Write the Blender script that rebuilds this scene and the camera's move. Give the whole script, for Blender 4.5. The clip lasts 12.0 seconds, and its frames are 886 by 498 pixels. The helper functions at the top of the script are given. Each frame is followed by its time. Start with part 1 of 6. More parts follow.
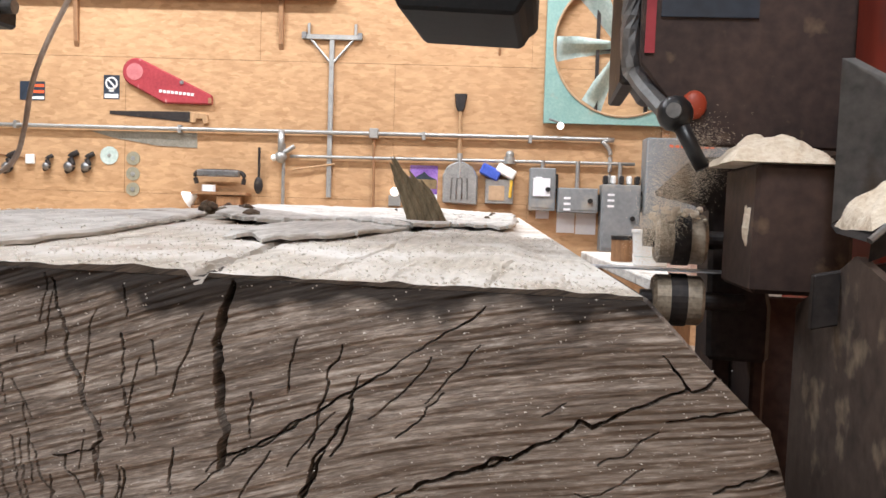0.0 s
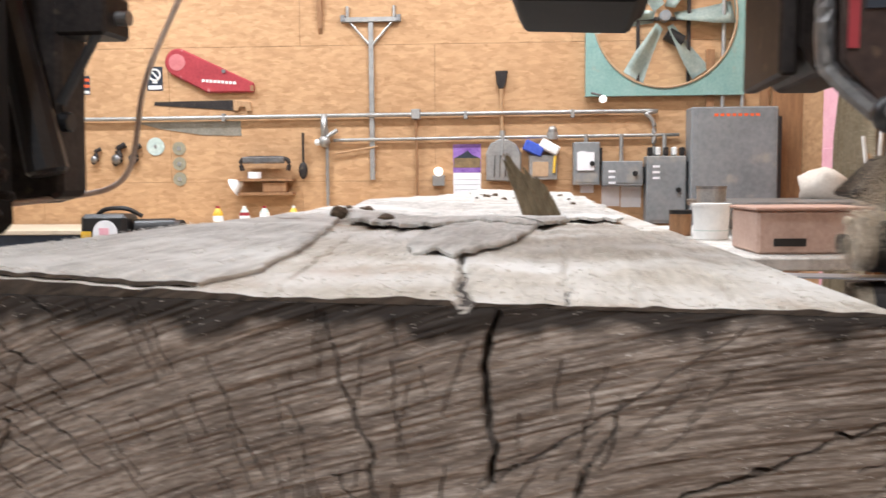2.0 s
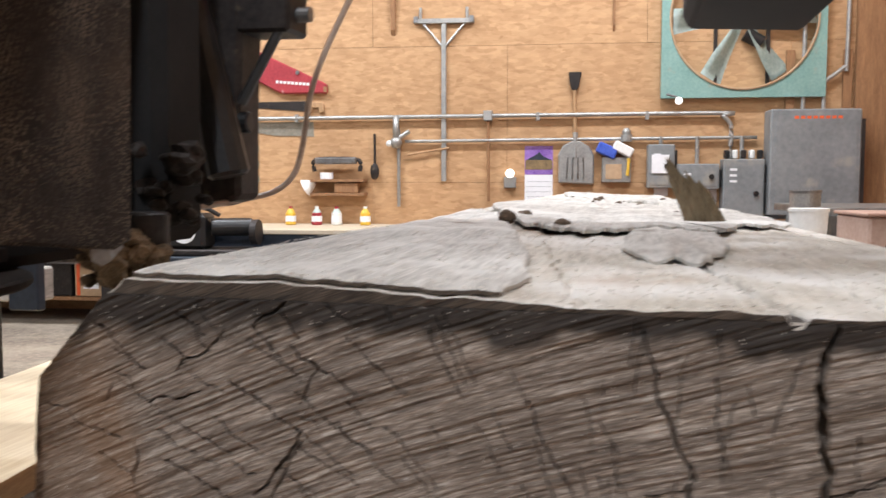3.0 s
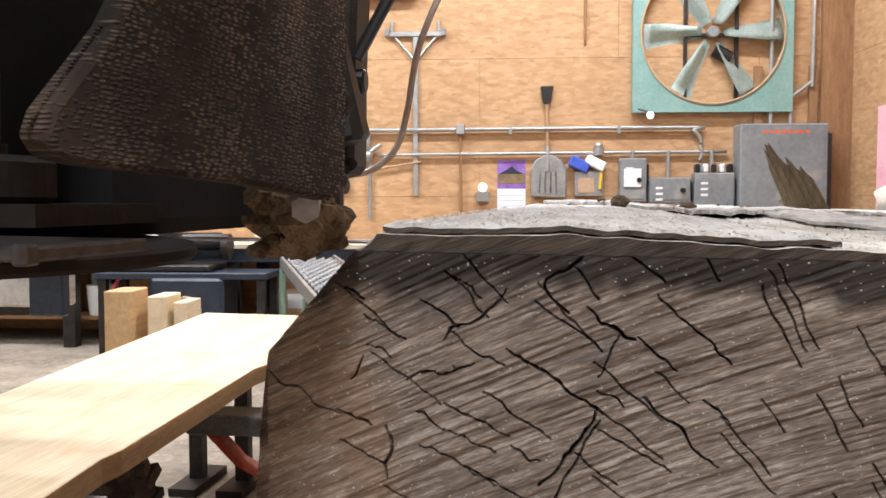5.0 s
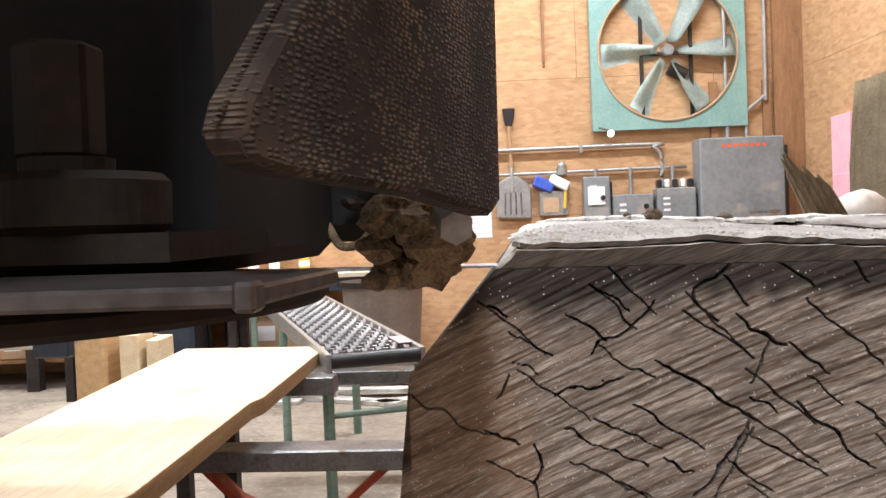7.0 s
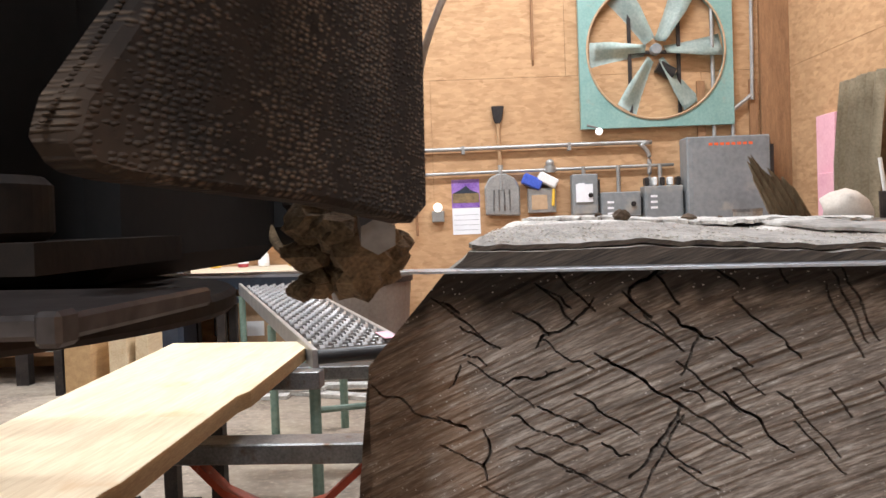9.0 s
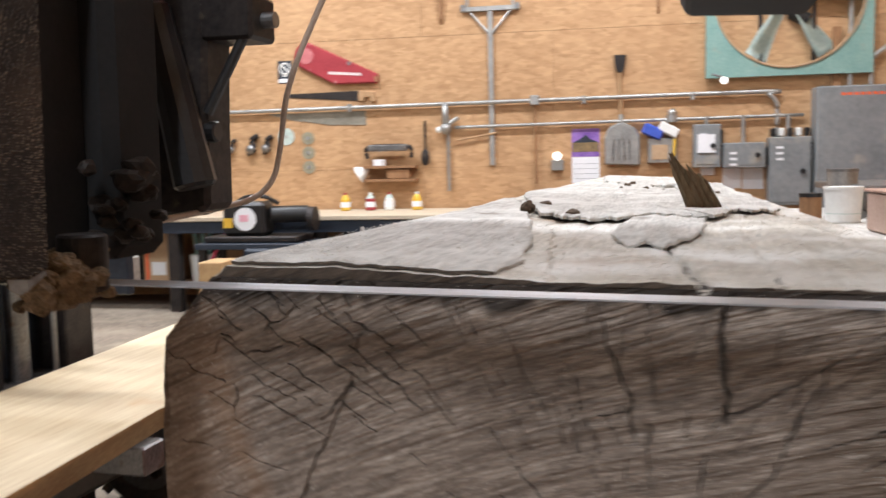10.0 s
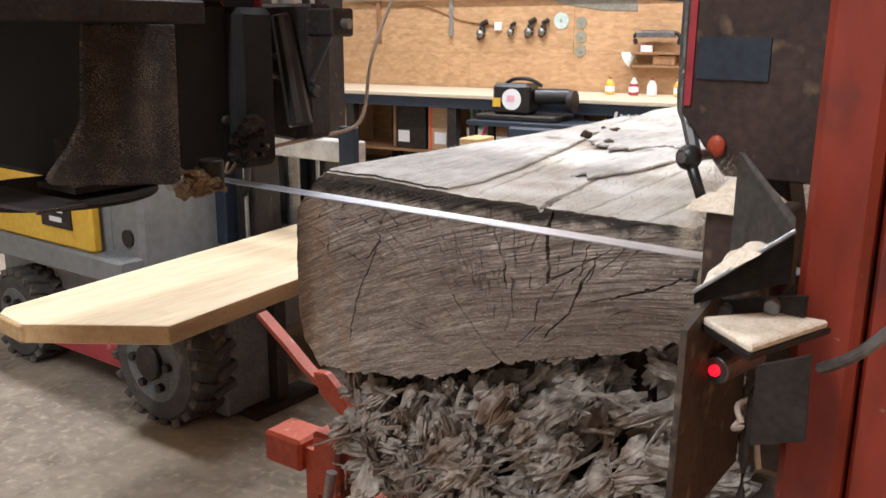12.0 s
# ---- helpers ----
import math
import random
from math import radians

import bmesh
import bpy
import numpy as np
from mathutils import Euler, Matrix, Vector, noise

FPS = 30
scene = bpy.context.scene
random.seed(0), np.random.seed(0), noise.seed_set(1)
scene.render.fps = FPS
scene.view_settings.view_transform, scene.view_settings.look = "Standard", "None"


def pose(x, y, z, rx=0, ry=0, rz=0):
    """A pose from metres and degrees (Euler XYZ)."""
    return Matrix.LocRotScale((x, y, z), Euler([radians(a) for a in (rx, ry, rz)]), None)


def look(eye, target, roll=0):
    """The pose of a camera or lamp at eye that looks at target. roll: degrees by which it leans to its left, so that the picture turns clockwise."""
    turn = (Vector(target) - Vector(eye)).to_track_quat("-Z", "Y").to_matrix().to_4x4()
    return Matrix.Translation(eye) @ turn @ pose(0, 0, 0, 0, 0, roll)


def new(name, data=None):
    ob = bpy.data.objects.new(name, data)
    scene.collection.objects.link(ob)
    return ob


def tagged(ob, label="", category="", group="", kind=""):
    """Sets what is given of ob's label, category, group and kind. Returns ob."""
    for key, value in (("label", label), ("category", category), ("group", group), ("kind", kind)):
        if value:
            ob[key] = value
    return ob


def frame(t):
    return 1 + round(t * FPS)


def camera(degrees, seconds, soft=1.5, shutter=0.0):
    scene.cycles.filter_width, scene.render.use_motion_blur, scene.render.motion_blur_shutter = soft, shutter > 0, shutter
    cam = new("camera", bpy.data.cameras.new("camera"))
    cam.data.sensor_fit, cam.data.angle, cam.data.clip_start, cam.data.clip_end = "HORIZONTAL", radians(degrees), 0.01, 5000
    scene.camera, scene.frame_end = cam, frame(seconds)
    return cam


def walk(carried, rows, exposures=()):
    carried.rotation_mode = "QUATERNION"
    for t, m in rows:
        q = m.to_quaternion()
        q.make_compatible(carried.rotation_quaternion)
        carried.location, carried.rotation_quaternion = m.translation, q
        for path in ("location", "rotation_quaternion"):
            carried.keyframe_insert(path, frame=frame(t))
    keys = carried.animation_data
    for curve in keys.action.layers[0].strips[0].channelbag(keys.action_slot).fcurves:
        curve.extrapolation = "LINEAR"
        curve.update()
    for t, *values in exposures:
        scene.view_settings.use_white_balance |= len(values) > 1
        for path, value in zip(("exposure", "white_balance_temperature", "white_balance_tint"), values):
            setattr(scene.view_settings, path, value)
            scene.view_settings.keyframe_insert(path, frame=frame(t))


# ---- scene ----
cam = camera(53.4, 12.0, shutter=0.5)
PATH = [
    (0, (0.241, 0.066, 1.184), (0.185, 2.063, 1.087), 1.8),
    (0.5, (0.247, 0.066, 1.184), (0.206, 2.062, 1.071), 1.9),
    (1, (0.244, 0.057, 1.188), (0.209, 2.053, 1.061), 1.5),
    (1.5, (0.186, 0.04, 1.204), (0.127, 2.034, 1.063), 0.6),
    (2, (0.092, 0.027, 1.22), (-0.03, 2.017, 1.065), -0.4),
    (2.5, (0.0, 0.025, 1.237), (-0.2, 2.01, 1.09), -0.9),
    (3, (-0.093, 0.035, 1.225), (-0.328, 2.015, 1.073), 0.0),
    (3.5, (-0.209, 0.107, 1.183), (-0.44, 2.086, 1.01), 1.3),
    (3.7, (-0.229, 0.108, 1.179), (-0.46, 2.087, 1.001), 1.3),
    (5.5, (-0.378, 0.099, 1.167), (-0.446, 2.096, 1.097), -0.9),
    (6, (-0.416, 0.097, 1.162), (-0.464, 2.096, 1.111), -1.5),
    (6.5, (-0.449, 0.098, 1.167), (-0.476, 2.097, 1.114), -2.1),
    (7, (-0.457, 0.104, 1.169), (-0.467, 2.104, 1.117), -2.4),
    (9, (-0.433, 0.056, 1.173), (-0.424, 2.055, 1.111), -2.1),
    (9.5, (-0.299, -0.025, 1.211), (-0.379, 1.969, 1.067), -3.9),
    (10, (-0.021, -0.197, 1.253), (-0.379, 1.762, 1.061), -1.3),
    (10.5, (0.311, -0.317, 1.284), (-0.288, 1.58, 1.078), 1.6),
    (11, (0.559, -0.391, 1.327), (-0.291, 1.39, 0.998), 0.9),
    (11.5, (0.63, -0.591, 1.389), (-0.342, 1.081, 0.881), -2.1),
    (12, (0.652, -0.689, 1.414), (-0.331, 0.987, 0.94), 0.1),
]
walk(cam, [(t, look(eye, target, roll)) for t, eye, target, roll in PATH],
     [(0.0, -0.05, 5900, 10), (2.0, -0.12, 5900, 10), (3.5, -0.3, 5900, 10), (5.5, 0.05, 5900, 10), (7.2, 0.1, 5900, 10), (9.0, -0.2, 5900, 10), (10.0, -0.33, 5900, 10), (11.0, -0.25, 5900, 10), (12.0, 0.0, 5900, 10)])

# ---- light ----
# Fluorescent shop lighting under the roof; the hall is closed all round.
world = bpy.data.worlds.new("world")
scene.world = world
world.use_nodes = True
world.node_tree.nodes["Background"].inputs[0].default_value = (1.0, 0.93, 0.84, 1)
world.node_tree.nodes["Background"].inputs[1].default_value = 0.05


def area_lamp(name, m, sx, sy, power, colour):
    data = bpy.data.lights.new(name, "AREA")
    data.shape, data.size, data.size_y, data.energy, data.color = "RECTANGLE", sx, sy, power, colour
    ob = new(name, data)
    ob.matrix_world = m
    return ob


WARM = (1.0, 0.985, 0.965)
LAMPS = [(-3.4, 6.0, 5.0, 255), (0.6, 6.0, 5.0, 225), (-3.4, 2.6, 5.0, 170), (-0.2, 2.6, 5.0, 85), (-0.4, -2.4, 5.0, 215)]
for lx, ly, lz, power in LAMPS:
    area_lamp("ceiling_lamp", pose(lx, ly, lz - 0.1, 0, 0, 90 if ly < 0 else 0), 2.3, 0.3, power, WARM)

# ---- materials ----


def mat(name, dark, light, scale=8.0, rough=0.7, metal=0.0, bump=0.3, stretch=(1, 1, 1), turn=(0, 0, 0), fine=9.0, spread=(0.35, 0.65), dist=0.002, extra=None, share=0.45):
    """A surface with two scales of variation in the object's own metres. extra: (colour, scale, from, to) for blotches of dirt or wear."""
    m = bpy.data.materials.new(name)
    m.use_nodes = True
    nt = m.node_tree
    N, L = nt.nodes, nt.links
    bsdf = N["Principled BSDF"]
    co = N.new("ShaderNodeTexCoord")
    mp = N.new("ShaderNodeMapping")
    mp.vector_type = "TEXTURE"
    mp.inputs["Scale"].default_value = [1 / a for a in stretch]
    mp.inputs["Rotation"].default_value = [radians(a) for a in turn]
    L.new(co.outputs["Object"], mp.inputs["Vector"])
    n1 = N.new("ShaderNodeTexNoise")
    n1.inputs["Scale"].default_value, n1.inputs["Detail"].default_value, n1.inputs["Roughness"].default_value = scale, 6, 0.6
    n2 = N.new("ShaderNodeTexNoise")
    n2.inputs["Scale"].default_value, n2.inputs["Detail"].default_value = scale * fine, 4
    for n in (n1, n2):
        L.new(mp.outputs[0], n.inputs["Vector"])
    mix = N.new("ShaderNodeMix")
    mix.inputs["Factor"].default_value = share
    L.new(n1.outputs["Fac"], mix.inputs["A"])
    L.new(n2.outputs["Fac"], mix.inputs["B"])
    ramp = N.new("ShaderNodeValToRGB")
    ramp.color_ramp.elements[0].position, ramp.color_ramp.elements[1].position = spread
    ramp.color_ramp.elements[0].color, ramp.color_ramp.elements[1].color = (*dark, 1), (*light, 1)
    L.new(mix.outputs["Result"], ramp.inputs["Fac"])
    colour = ramp.outputs["Color"]
    if extra:
        for c, s, a, b in extra:
            ne = N.new("ShaderNodeTexNoise")
            ne.inputs["Scale"].default_value, ne.inputs["Detail"].default_value = s, 5
            L.new(co.outputs["Object"], ne.inputs["Vector"])
            re = N.new("ShaderNodeMapRange")
            re.inputs["From Min"].default_value, re.inputs["From Max"].default_value = a, b
            L.new(ne.outputs["Fac"], re.inputs["Value"])
            mx = N.new("ShaderNodeMix")
            mx.data_type = "RGBA"
            L.new(re.outputs["Result"], mx.inputs["Factor"])
            L.new(colour, mx.inputs["A"])
            mx.inputs["B"].default_value = (*c, 1)
            colour = mx.outputs["Result"]
    L.new(colour, bsdf.inputs["Base Color"])
    bsdf.inputs["Roughness"].default_value, bsdf.inputs["Metallic"].default_value = rough, metal
    bp = N.new("ShaderNodeBump")
    bp.inputs["Strength"].default_value, bp.inputs["Distance"].default_value = bump, dist
    L.new(mix.outputs["Result"], bp.inputs["Height"])
    L.new(bp.outputs["Normal"], bsdf.inputs["Normal"])
    return m


def glow(name, colour, strength):
    m = mat(name, colour, colour)
    b = m.node_tree.nodes["Principled BSDF"]
    b.inputs["Emission Color"].default_value, b.inputs["Emission Strength"].default_value = (*colour, 1), strength
    return m


def osb_material():
    """Strand board: flakes lying in several directions, orange-brown, with broad stains."""
    m = bpy.data.materials.new("osb")
    m.use_nodes = True
    nt = m.node_tree
    N, L = nt.nodes, nt.links
    bsdf = N["Principled BSDF"]
    co = N.new("ShaderNodeTexCoord")
    out = None
    for k, (rot, sc) in enumerate(((20, (12, 12, 34)), (-50, (12, 12, 36)), (80, (12, 12, 34)))):
        mp = N.new("ShaderNodeMapping")
        mp.inputs["Rotation"].default_value = (0, radians(rot), 0)
        mp.inputs["Scale"].default_value = sc
        mp.inputs["Location"].default_value = (k * 3.1, k * 7.7, k)
        L.new(co.outputs["Object"], mp.inputs["Vector"])
        v = N.new("ShaderNodeTexVoronoi")
        v.inputs["Scale"].default_value = 1.0
        L.new(mp.outputs[0], v.inputs["Vector"])
        bw = N.new("ShaderNodeRGBToBW")
        L.new(v.outputs["Color"], bw.inputs[0])
        if out is None:
            out = bw.outputs[0]
        else:
            mx = N.new("ShaderNodeMix")
            mx.inputs["Factor"].default_value = 0.5
            L.new(out, mx.inputs["A"])
            L.new(bw.outputs[0], mx.inputs["B"])
            out = mx.outputs["Result"]
    big = N.new("ShaderNodeTexNoise")
    big.inputs["Scale"].default_value, big.inputs["Detail"].default_value = 1.3, 5
    L.new(co.outputs["Object"], big.inputs["Vector"])
    mx = N.new("ShaderNodeMix")
    mx.inputs["Factor"].default_value = 0.4
    L.new(out, mx.inputs["A"])
    L.new(big.outputs["Fac"], mx.inputs["B"])
    ramp = N.new("ShaderNodeValToRGB")
    ramp.color_ramp.elements[0].position, ramp.color_ramp.elements[1].position = 0.3, 0.68
    ramp.color_ramp.elements[0].color, ramp.color_ramp.elements[1].color = (0.38, 0.212, 0.098, 1), (0.56, 0.345, 0.178, 1)
    L.new(mx.outputs["Result"], ramp.inputs["Fac"])
    L.new(ramp.outputs["Color"], bsdf.inputs["Base Color"])
    bsdf.inputs["Roughness"].default_value = 0.75
    bp = N.new("ShaderNodeBump")
    bp.inputs["Strength"].default_value, bp.inputs["Distance"].default_value = 0.25, 0.002
    L.new(out, bp.inputs["Height"])
    L.new(bp.outputs["Normal"], bsdf.inputs["Normal"])
    return m


def end_face_material():
    """Weathered end grain: fibres torn along the saw marks, pale fuzz on the ridges, tones with their own shapes."""
    m = bpy.data.materials.new("end_face")
    m.use_nodes = True
    nt = m.node_tree
    N, L = nt.nodes, nt.links
    bsdf = N["Principled BSDF"]
    co, grain, face_tone = N.new("ShaderNodeTexCoord"), N.new("ShaderNodeAttribute"), N.new("ShaderNodeAttribute")
    grain.attribute_name, face_tone.attribute_name = "grain", "face_tone"

    def streak(sx, sz, detail, shift):
        mp = N.new("ShaderNodeMapping")
        mp.inputs["Scale"].default_value, mp.inputs["Location"].default_value = (sx, 20, sz), (shift, shift, shift)
        L.new(grain.outputs["Vector"], mp.inputs["Vector"])
        n = N.new("ShaderNodeTexNoise")
        n.inputs["Scale"].default_value, n.inputs["Detail"].default_value, n.inputs["Roughness"].default_value = 1.0, detail, 0.65
        L.new(mp.outputs[0], n.inputs["Vector"])
        return n.outputs["Fac"]

    def mixed(a, b, factor):
        mx = N.new("ShaderNodeMix")
        if isinstance(factor, float):
            mx.inputs["Factor"].default_value = factor
        else:
            L.new(factor, mx.inputs["Factor"])
        L.new(a, mx.inputs["A"])
        L.new(b, mx.inputs["B"])
        return mx.outputs["Result"]

    def tinted(colour, tone, factor):
        mx = N.new("ShaderNodeMix")
        mx.data_type = "RGBA"
        L.new(factor, mx.inputs["Factor"])
        L.new(colour, mx.inputs["A"])
        mx.inputs["B"].default_value = (*tone, 1)
        return mx.outputs["Result"]

    def ranged(value, a, b, top):
        r = N.new("ShaderNodeMapRange")
        for key, v in (("From Min", a), ("From Max", b), ("To Max", top)):
            r.inputs[key].default_value = v
        L.new(value, r.inputs["Value"])
        return r.outputs["Result"]

    broad, middle, fine = streak(8, 70, 5, 0.0), streak(30, 300, 5, 3.7), streak(90, 900, 3, 8.1)
    grey = mixed(mixed(broad, middle, 0.5), fine, 0.35)
    ramp = N.new("ShaderNodeValToRGB")
    el = ramp.color_ramp.elements
    el[0].position, el[0].color = 0.36, (0.058, 0.043, 0.034, 1)
    el[1].position, el[1].color = 0.64, (0.53, 0.455, 0.385, 1)
    mid = el.new(0.50)
    mid.color = (0.205, 0.163, 0.131, 1)
    L.new(grey, ramp.inputs["Fac"])
    colour = ramp.outputs["Color"]
    parts = N.new("ShaderNodeSeparateXYZ")
    L.new(face_tone.outputs["Vector"], parts.inputs[0])
    colour = tinted(colour, (0.135, 0.096, 0.066), ranged(mixed(parts.outputs["Y"], broad, 0.35), 0.3, 1.0, 0.62))
    colour = tinted(colour, (0.24, 0.13, 0.06), ranged(parts.outputs["Z"], 0.0, 1.0, 0.45))
    # pale torn fibres
    colour = tinted(colour, (0.52, 0.46, 0.40), ranged(mixed(streak(45, 620, 4, 5.3), streak(110, 200, 2, 1.9), 0.35), 0.56, 0.68, 0.8))
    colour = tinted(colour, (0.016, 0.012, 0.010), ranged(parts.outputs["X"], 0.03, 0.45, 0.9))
    # grains of sawdust stuck to the face
    specks = N.new("ShaderNodeTexVoronoi")
    specks.inputs["Scale"].default_value = 520.0
    L.new(co.outputs["Object"], specks.inputs["Vector"])
    bw = N.new("ShaderNodeRGBToBW")
    L.new(specks.outputs["Color"], bw.inputs[0])
    near = ranged(specks.outputs["Distance"], 0.32, 0.18, 1.0)
    chosen = ranged(bw.outputs[0], 0.80, 0.83, 1.0)
    both = N.new("ShaderNodeMath")
    both.operation = "MULTIPLY"
    L.new(near, both.inputs[0])
    L.new(chosen, both.inputs[1])
    colour = tinted(colour, (0.60, 0.55, 0.49), both.outputs[0])
    L.new(colour, bsdf.inputs["Base Color"])
    bsdf.inputs["Roughness"].default_value = 0.88
    bp = N.new("ShaderNodeBump")
    bp.inputs["Strength"].default_value, bp.inputs["Distance"].default_value = 0.8, 0.0016
    L.new(grey, bp.inputs["Height"])
    L.new(bp.outputs["Normal"], bsdf.inputs["Normal"])
    return m


def woven_material():
    """Coarse woven belting: rows of short worn threads over a dark ground, with dusty patches."""
    m = mat("woven_belting", (0.006, 0.004, 0.003), (0.030, 0.020, 0.014), 14.0, 0.9, bump=0.3, extra=[((0.085, 0.055, 0.034), 9.0, 0.52, 0.75)])
    nt = m.node_tree
    N, L = nt.nodes, nt.links
    bsdf = N["Principled BSDF"]
    ground = bsdf.inputs["Base Color"].links[0].from_socket
    co, mp = N.new("ShaderNodeTexCoord"), N.new("ShaderNodeMapping")
    mp.inputs["Rotation"].default_value, mp.inputs["Scale"].default_value = (radians(8), 0, 0), (60, 300, 560)
    L.new(co.outputs["Object"], mp.inputs["Vector"])
    thread = N.new("ShaderNodeTexVoronoi")
    thread.inputs["Scale"].default_value, thread.inputs["Randomness"].default_value = 1.0, 0.55
    L.new(mp.outputs[0], thread.inputs["Vector"])
    worn = N.new("ShaderNodeTexNoise")
    worn.inputs["Scale"].default_value, worn.inputs["Detail"].default_value = 26.0, 6
    L.new(co.outputs["Object"], worn.inputs["Vector"])
    top = N.new("ShaderNodeMapRange")
    for key, v in (("From Min", 0.52), ("From Max", 0.18), ("To Min", 0.0), ("To Max", 1.0)):
        top.inputs[key].default_value = v
    L.new(thread.outputs["Distance"], top.inputs["Value"])
    amount = N.new("ShaderNodeMapRange")
    for key, v in (("From Min", 0.36), ("From Max", 0.66), ("To Min", 0.1), ("To Max", 1.0)):
        amount.inputs[key].default_value = v
    L.new(worn.outputs["Fac"], amount.inputs["Value"])
    both = N.new("ShaderNodeMath")
    both.operation = "MULTIPLY"
    L.new(top.outputs["Result"], both.inputs[0])
    L.new(amount.outputs["Result"], both.inputs[1])
    mx = N.new("ShaderNodeMix")
    mx.data_type = "RGBA"
    L.new(both.outputs[0], mx.inputs["Factor"])
    L.new(ground, mx.inputs["A"])
    mx.inputs["B"].default_value = (0.20, 0.145, 0.10, 1)
    L.new(mx.outputs["Result"], bsdf.inputs["Base Color"])
    bp = N.new("ShaderNodeBump")
    bp.inputs["Strength"].default_value, bp.inputs["Distance"].default_value = 1.0, 0.0012
    L.new(top.outputs["Result"], bp.inputs["Height"])
    L.new(bp.outputs["Normal"], bsdf.inputs["Normal"])
    return m


OSB = osb_material()
CONCRETE = mat("concrete", (0.165, 0.132, 0.103), (0.345, 0.283, 0.222), 1.6, 0.85, bump=0.35, extra=[((0.10, 0.075, 0.05), 2.2, 0.60, 0.70), ((0.46, 0.39, 0.29), 2.6, 0.45, 0.85), ((0.50, 0.42, 0.31), 30.0, 0.52, 0.85)])
SLAB_END = mat("stained_end", (0.014, 0.010, 0.008), (0.13, 0.098, 0.072), 5.0, 0.88, bump=0.7, stretch=(3.0, 3.0, 62.0), turn=(0, -20, 0), fine=3.2, dist=0.0018, share=0.55)
END_FACE = end_face_material()
WEATHERED = mat("weathered_wood", (0.33, 0.31, 0.28), (0.68, 0.655, 0.61), 5.0, 0.85, bump=0.8, stretch=(11, 0.8, 11), fine=6.0, dist=0.003, share=0.55, extra=[((0.66, 0.64, 0.60), 9.0, 0.52, 0.68), ((0.15, 0.11, 0.07), 6.0, 0.64, 0.76)])
SAPWOOD = mat("sapwood", (0.36, 0.32, 0.26), (0.66, 0.61, 0.53), 4.0, 0.8, share=0.55, bump=0.6, stretch=(7, 0.7, 7), fine=7.0, extra=[((0.33, 0.17, 0.07), 5.0, 0.60, 0.75), ((0.74, 0.72, 0.68), 7.0, 0.45, 0.66)])
ROTTEN = mat("rotten_wood", (0.065, 0.047, 0.034), (0.50, 0.44, 0.375), 9.0, 0.95, bump=0.8, fine=7.0, dist=0.004, spread=(0.30, 0.66), extra=[((0.14, 0.085, 0.05), 11.0, 0.50, 0.68)])
DARK_ROT = mat("dark_rot", (0.016, 0.011, 0.008), (0.10, 0.075, 0.055), 14.0, 0.95, bump=0.9, fine=6.0, dist=0.004)
BARK = mat("dark_bark", (0.05, 0.035, 0.022), (0.16, 0.11, 0.07), 20.0, 0.95, bump=0.9)
FRESH = mat("fresh_lumber", (0.60, 0.46, 0.28), (0.77, 0.65, 0.45), 2.2, 0.6, bump=0.15, stretch=(7, 0.5, 7), fine=8.0, extra=[((0.60, 0.36, 0.15), 3.5, 0.66, 0.8)])
FRESH_EDGE = mat("shaded_sawn_edge", (0.42, 0.26, 0.12), (0.62, 0.42, 0.21), 6.0, 0.75, bump=0.4, stretch=(5, 0.6, 5))
SAWDUST = mat("sawdust", (0.62, 0.50, 0.36), (0.86, 0.77, 0.63), 60.0, 0.95, bump=1.0, fine=5.0, dist=0.004)
DARK_STEEL = mat("grimy_steel", (0.012, 0.010, 0.010), (0.05, 0.040, 0.036), 16.0, 0.55, 0.4, bump=0.25, extra=[((0.16, 0.12, 0.08), 40.0, 0.64, 0.80)])
BROWN_STEEL = mat("dusty_brown_steel", (0.022, 0.012, 0.010), (0.075, 0.045, 0.035), 10.0, 0.6, 0.25, bump=0.3, extra=[((0.22, 0.15, 0.09), 28.0, 0.62, 0.78)])
GREY_STEEL = mat("bare_steel", (0.16, 0.16, 0.165), (0.34, 0.335, 0.33), 14.0, 0.4, 0.85, bump=0.2, extra=[((0.16, 0.11, 0.08), 20.0, 0.58, 0.72)])
GALV = mat("galvanised", (0.30, 0.30, 0.29), (0.48, 0.47, 0.45), 9.0, 0.45, 0.7, bump=0.1)
BLADE = mat("band_blade", (0.36, 0.38, 0.42), (0.62, 0.65, 0.70), 14.0, 0.42, 0.7, bump=0.1, stretch=(0.4, 6, 6))
ORANGE = mat("orange_paint", (0.34, 0.045, 0.018), (0.52, 0.085, 0.028), 7.0, 0.5, 0.0, bump=0.2, extra=[((0.10, 0.045, 0.03), 11.0, 0.56, 0.72), ((0.60, 0.50, 0.38), 45.0, 0.66, 0.8)])
ORANGE_SPOT = mat("bright_orange", (0.70, 0.09, 0.02), (0.85, 0.15, 0.04), 40.0, 0.5)
RED_PAINT = mat("dull_red", (0.26, 0.018, 0.028), (0.40, 0.04, 0.05), 7.0, 0.55, bump=0.1, extra=[((0.55, 0.30, 0.30), 14.0, 0.64, 0.78)])
NAVY = mat("dark_blue_paint", (0.012, 0.018, 0.030), (0.03, 0.04, 0.06), 10.0, 0.5)
SOOT = mat("sooty_black", (0.004, 0.004, 0.004), (0.010, 0.009, 0.009), 20.0, 0.9, bump=0.2)
BLACK = mat("black_plastic", (0.008, 0.008, 0.009), (0.022, 0.021, 0.021), 20.0, 0.4, bump=0.1)
RUBBER = woven_material()
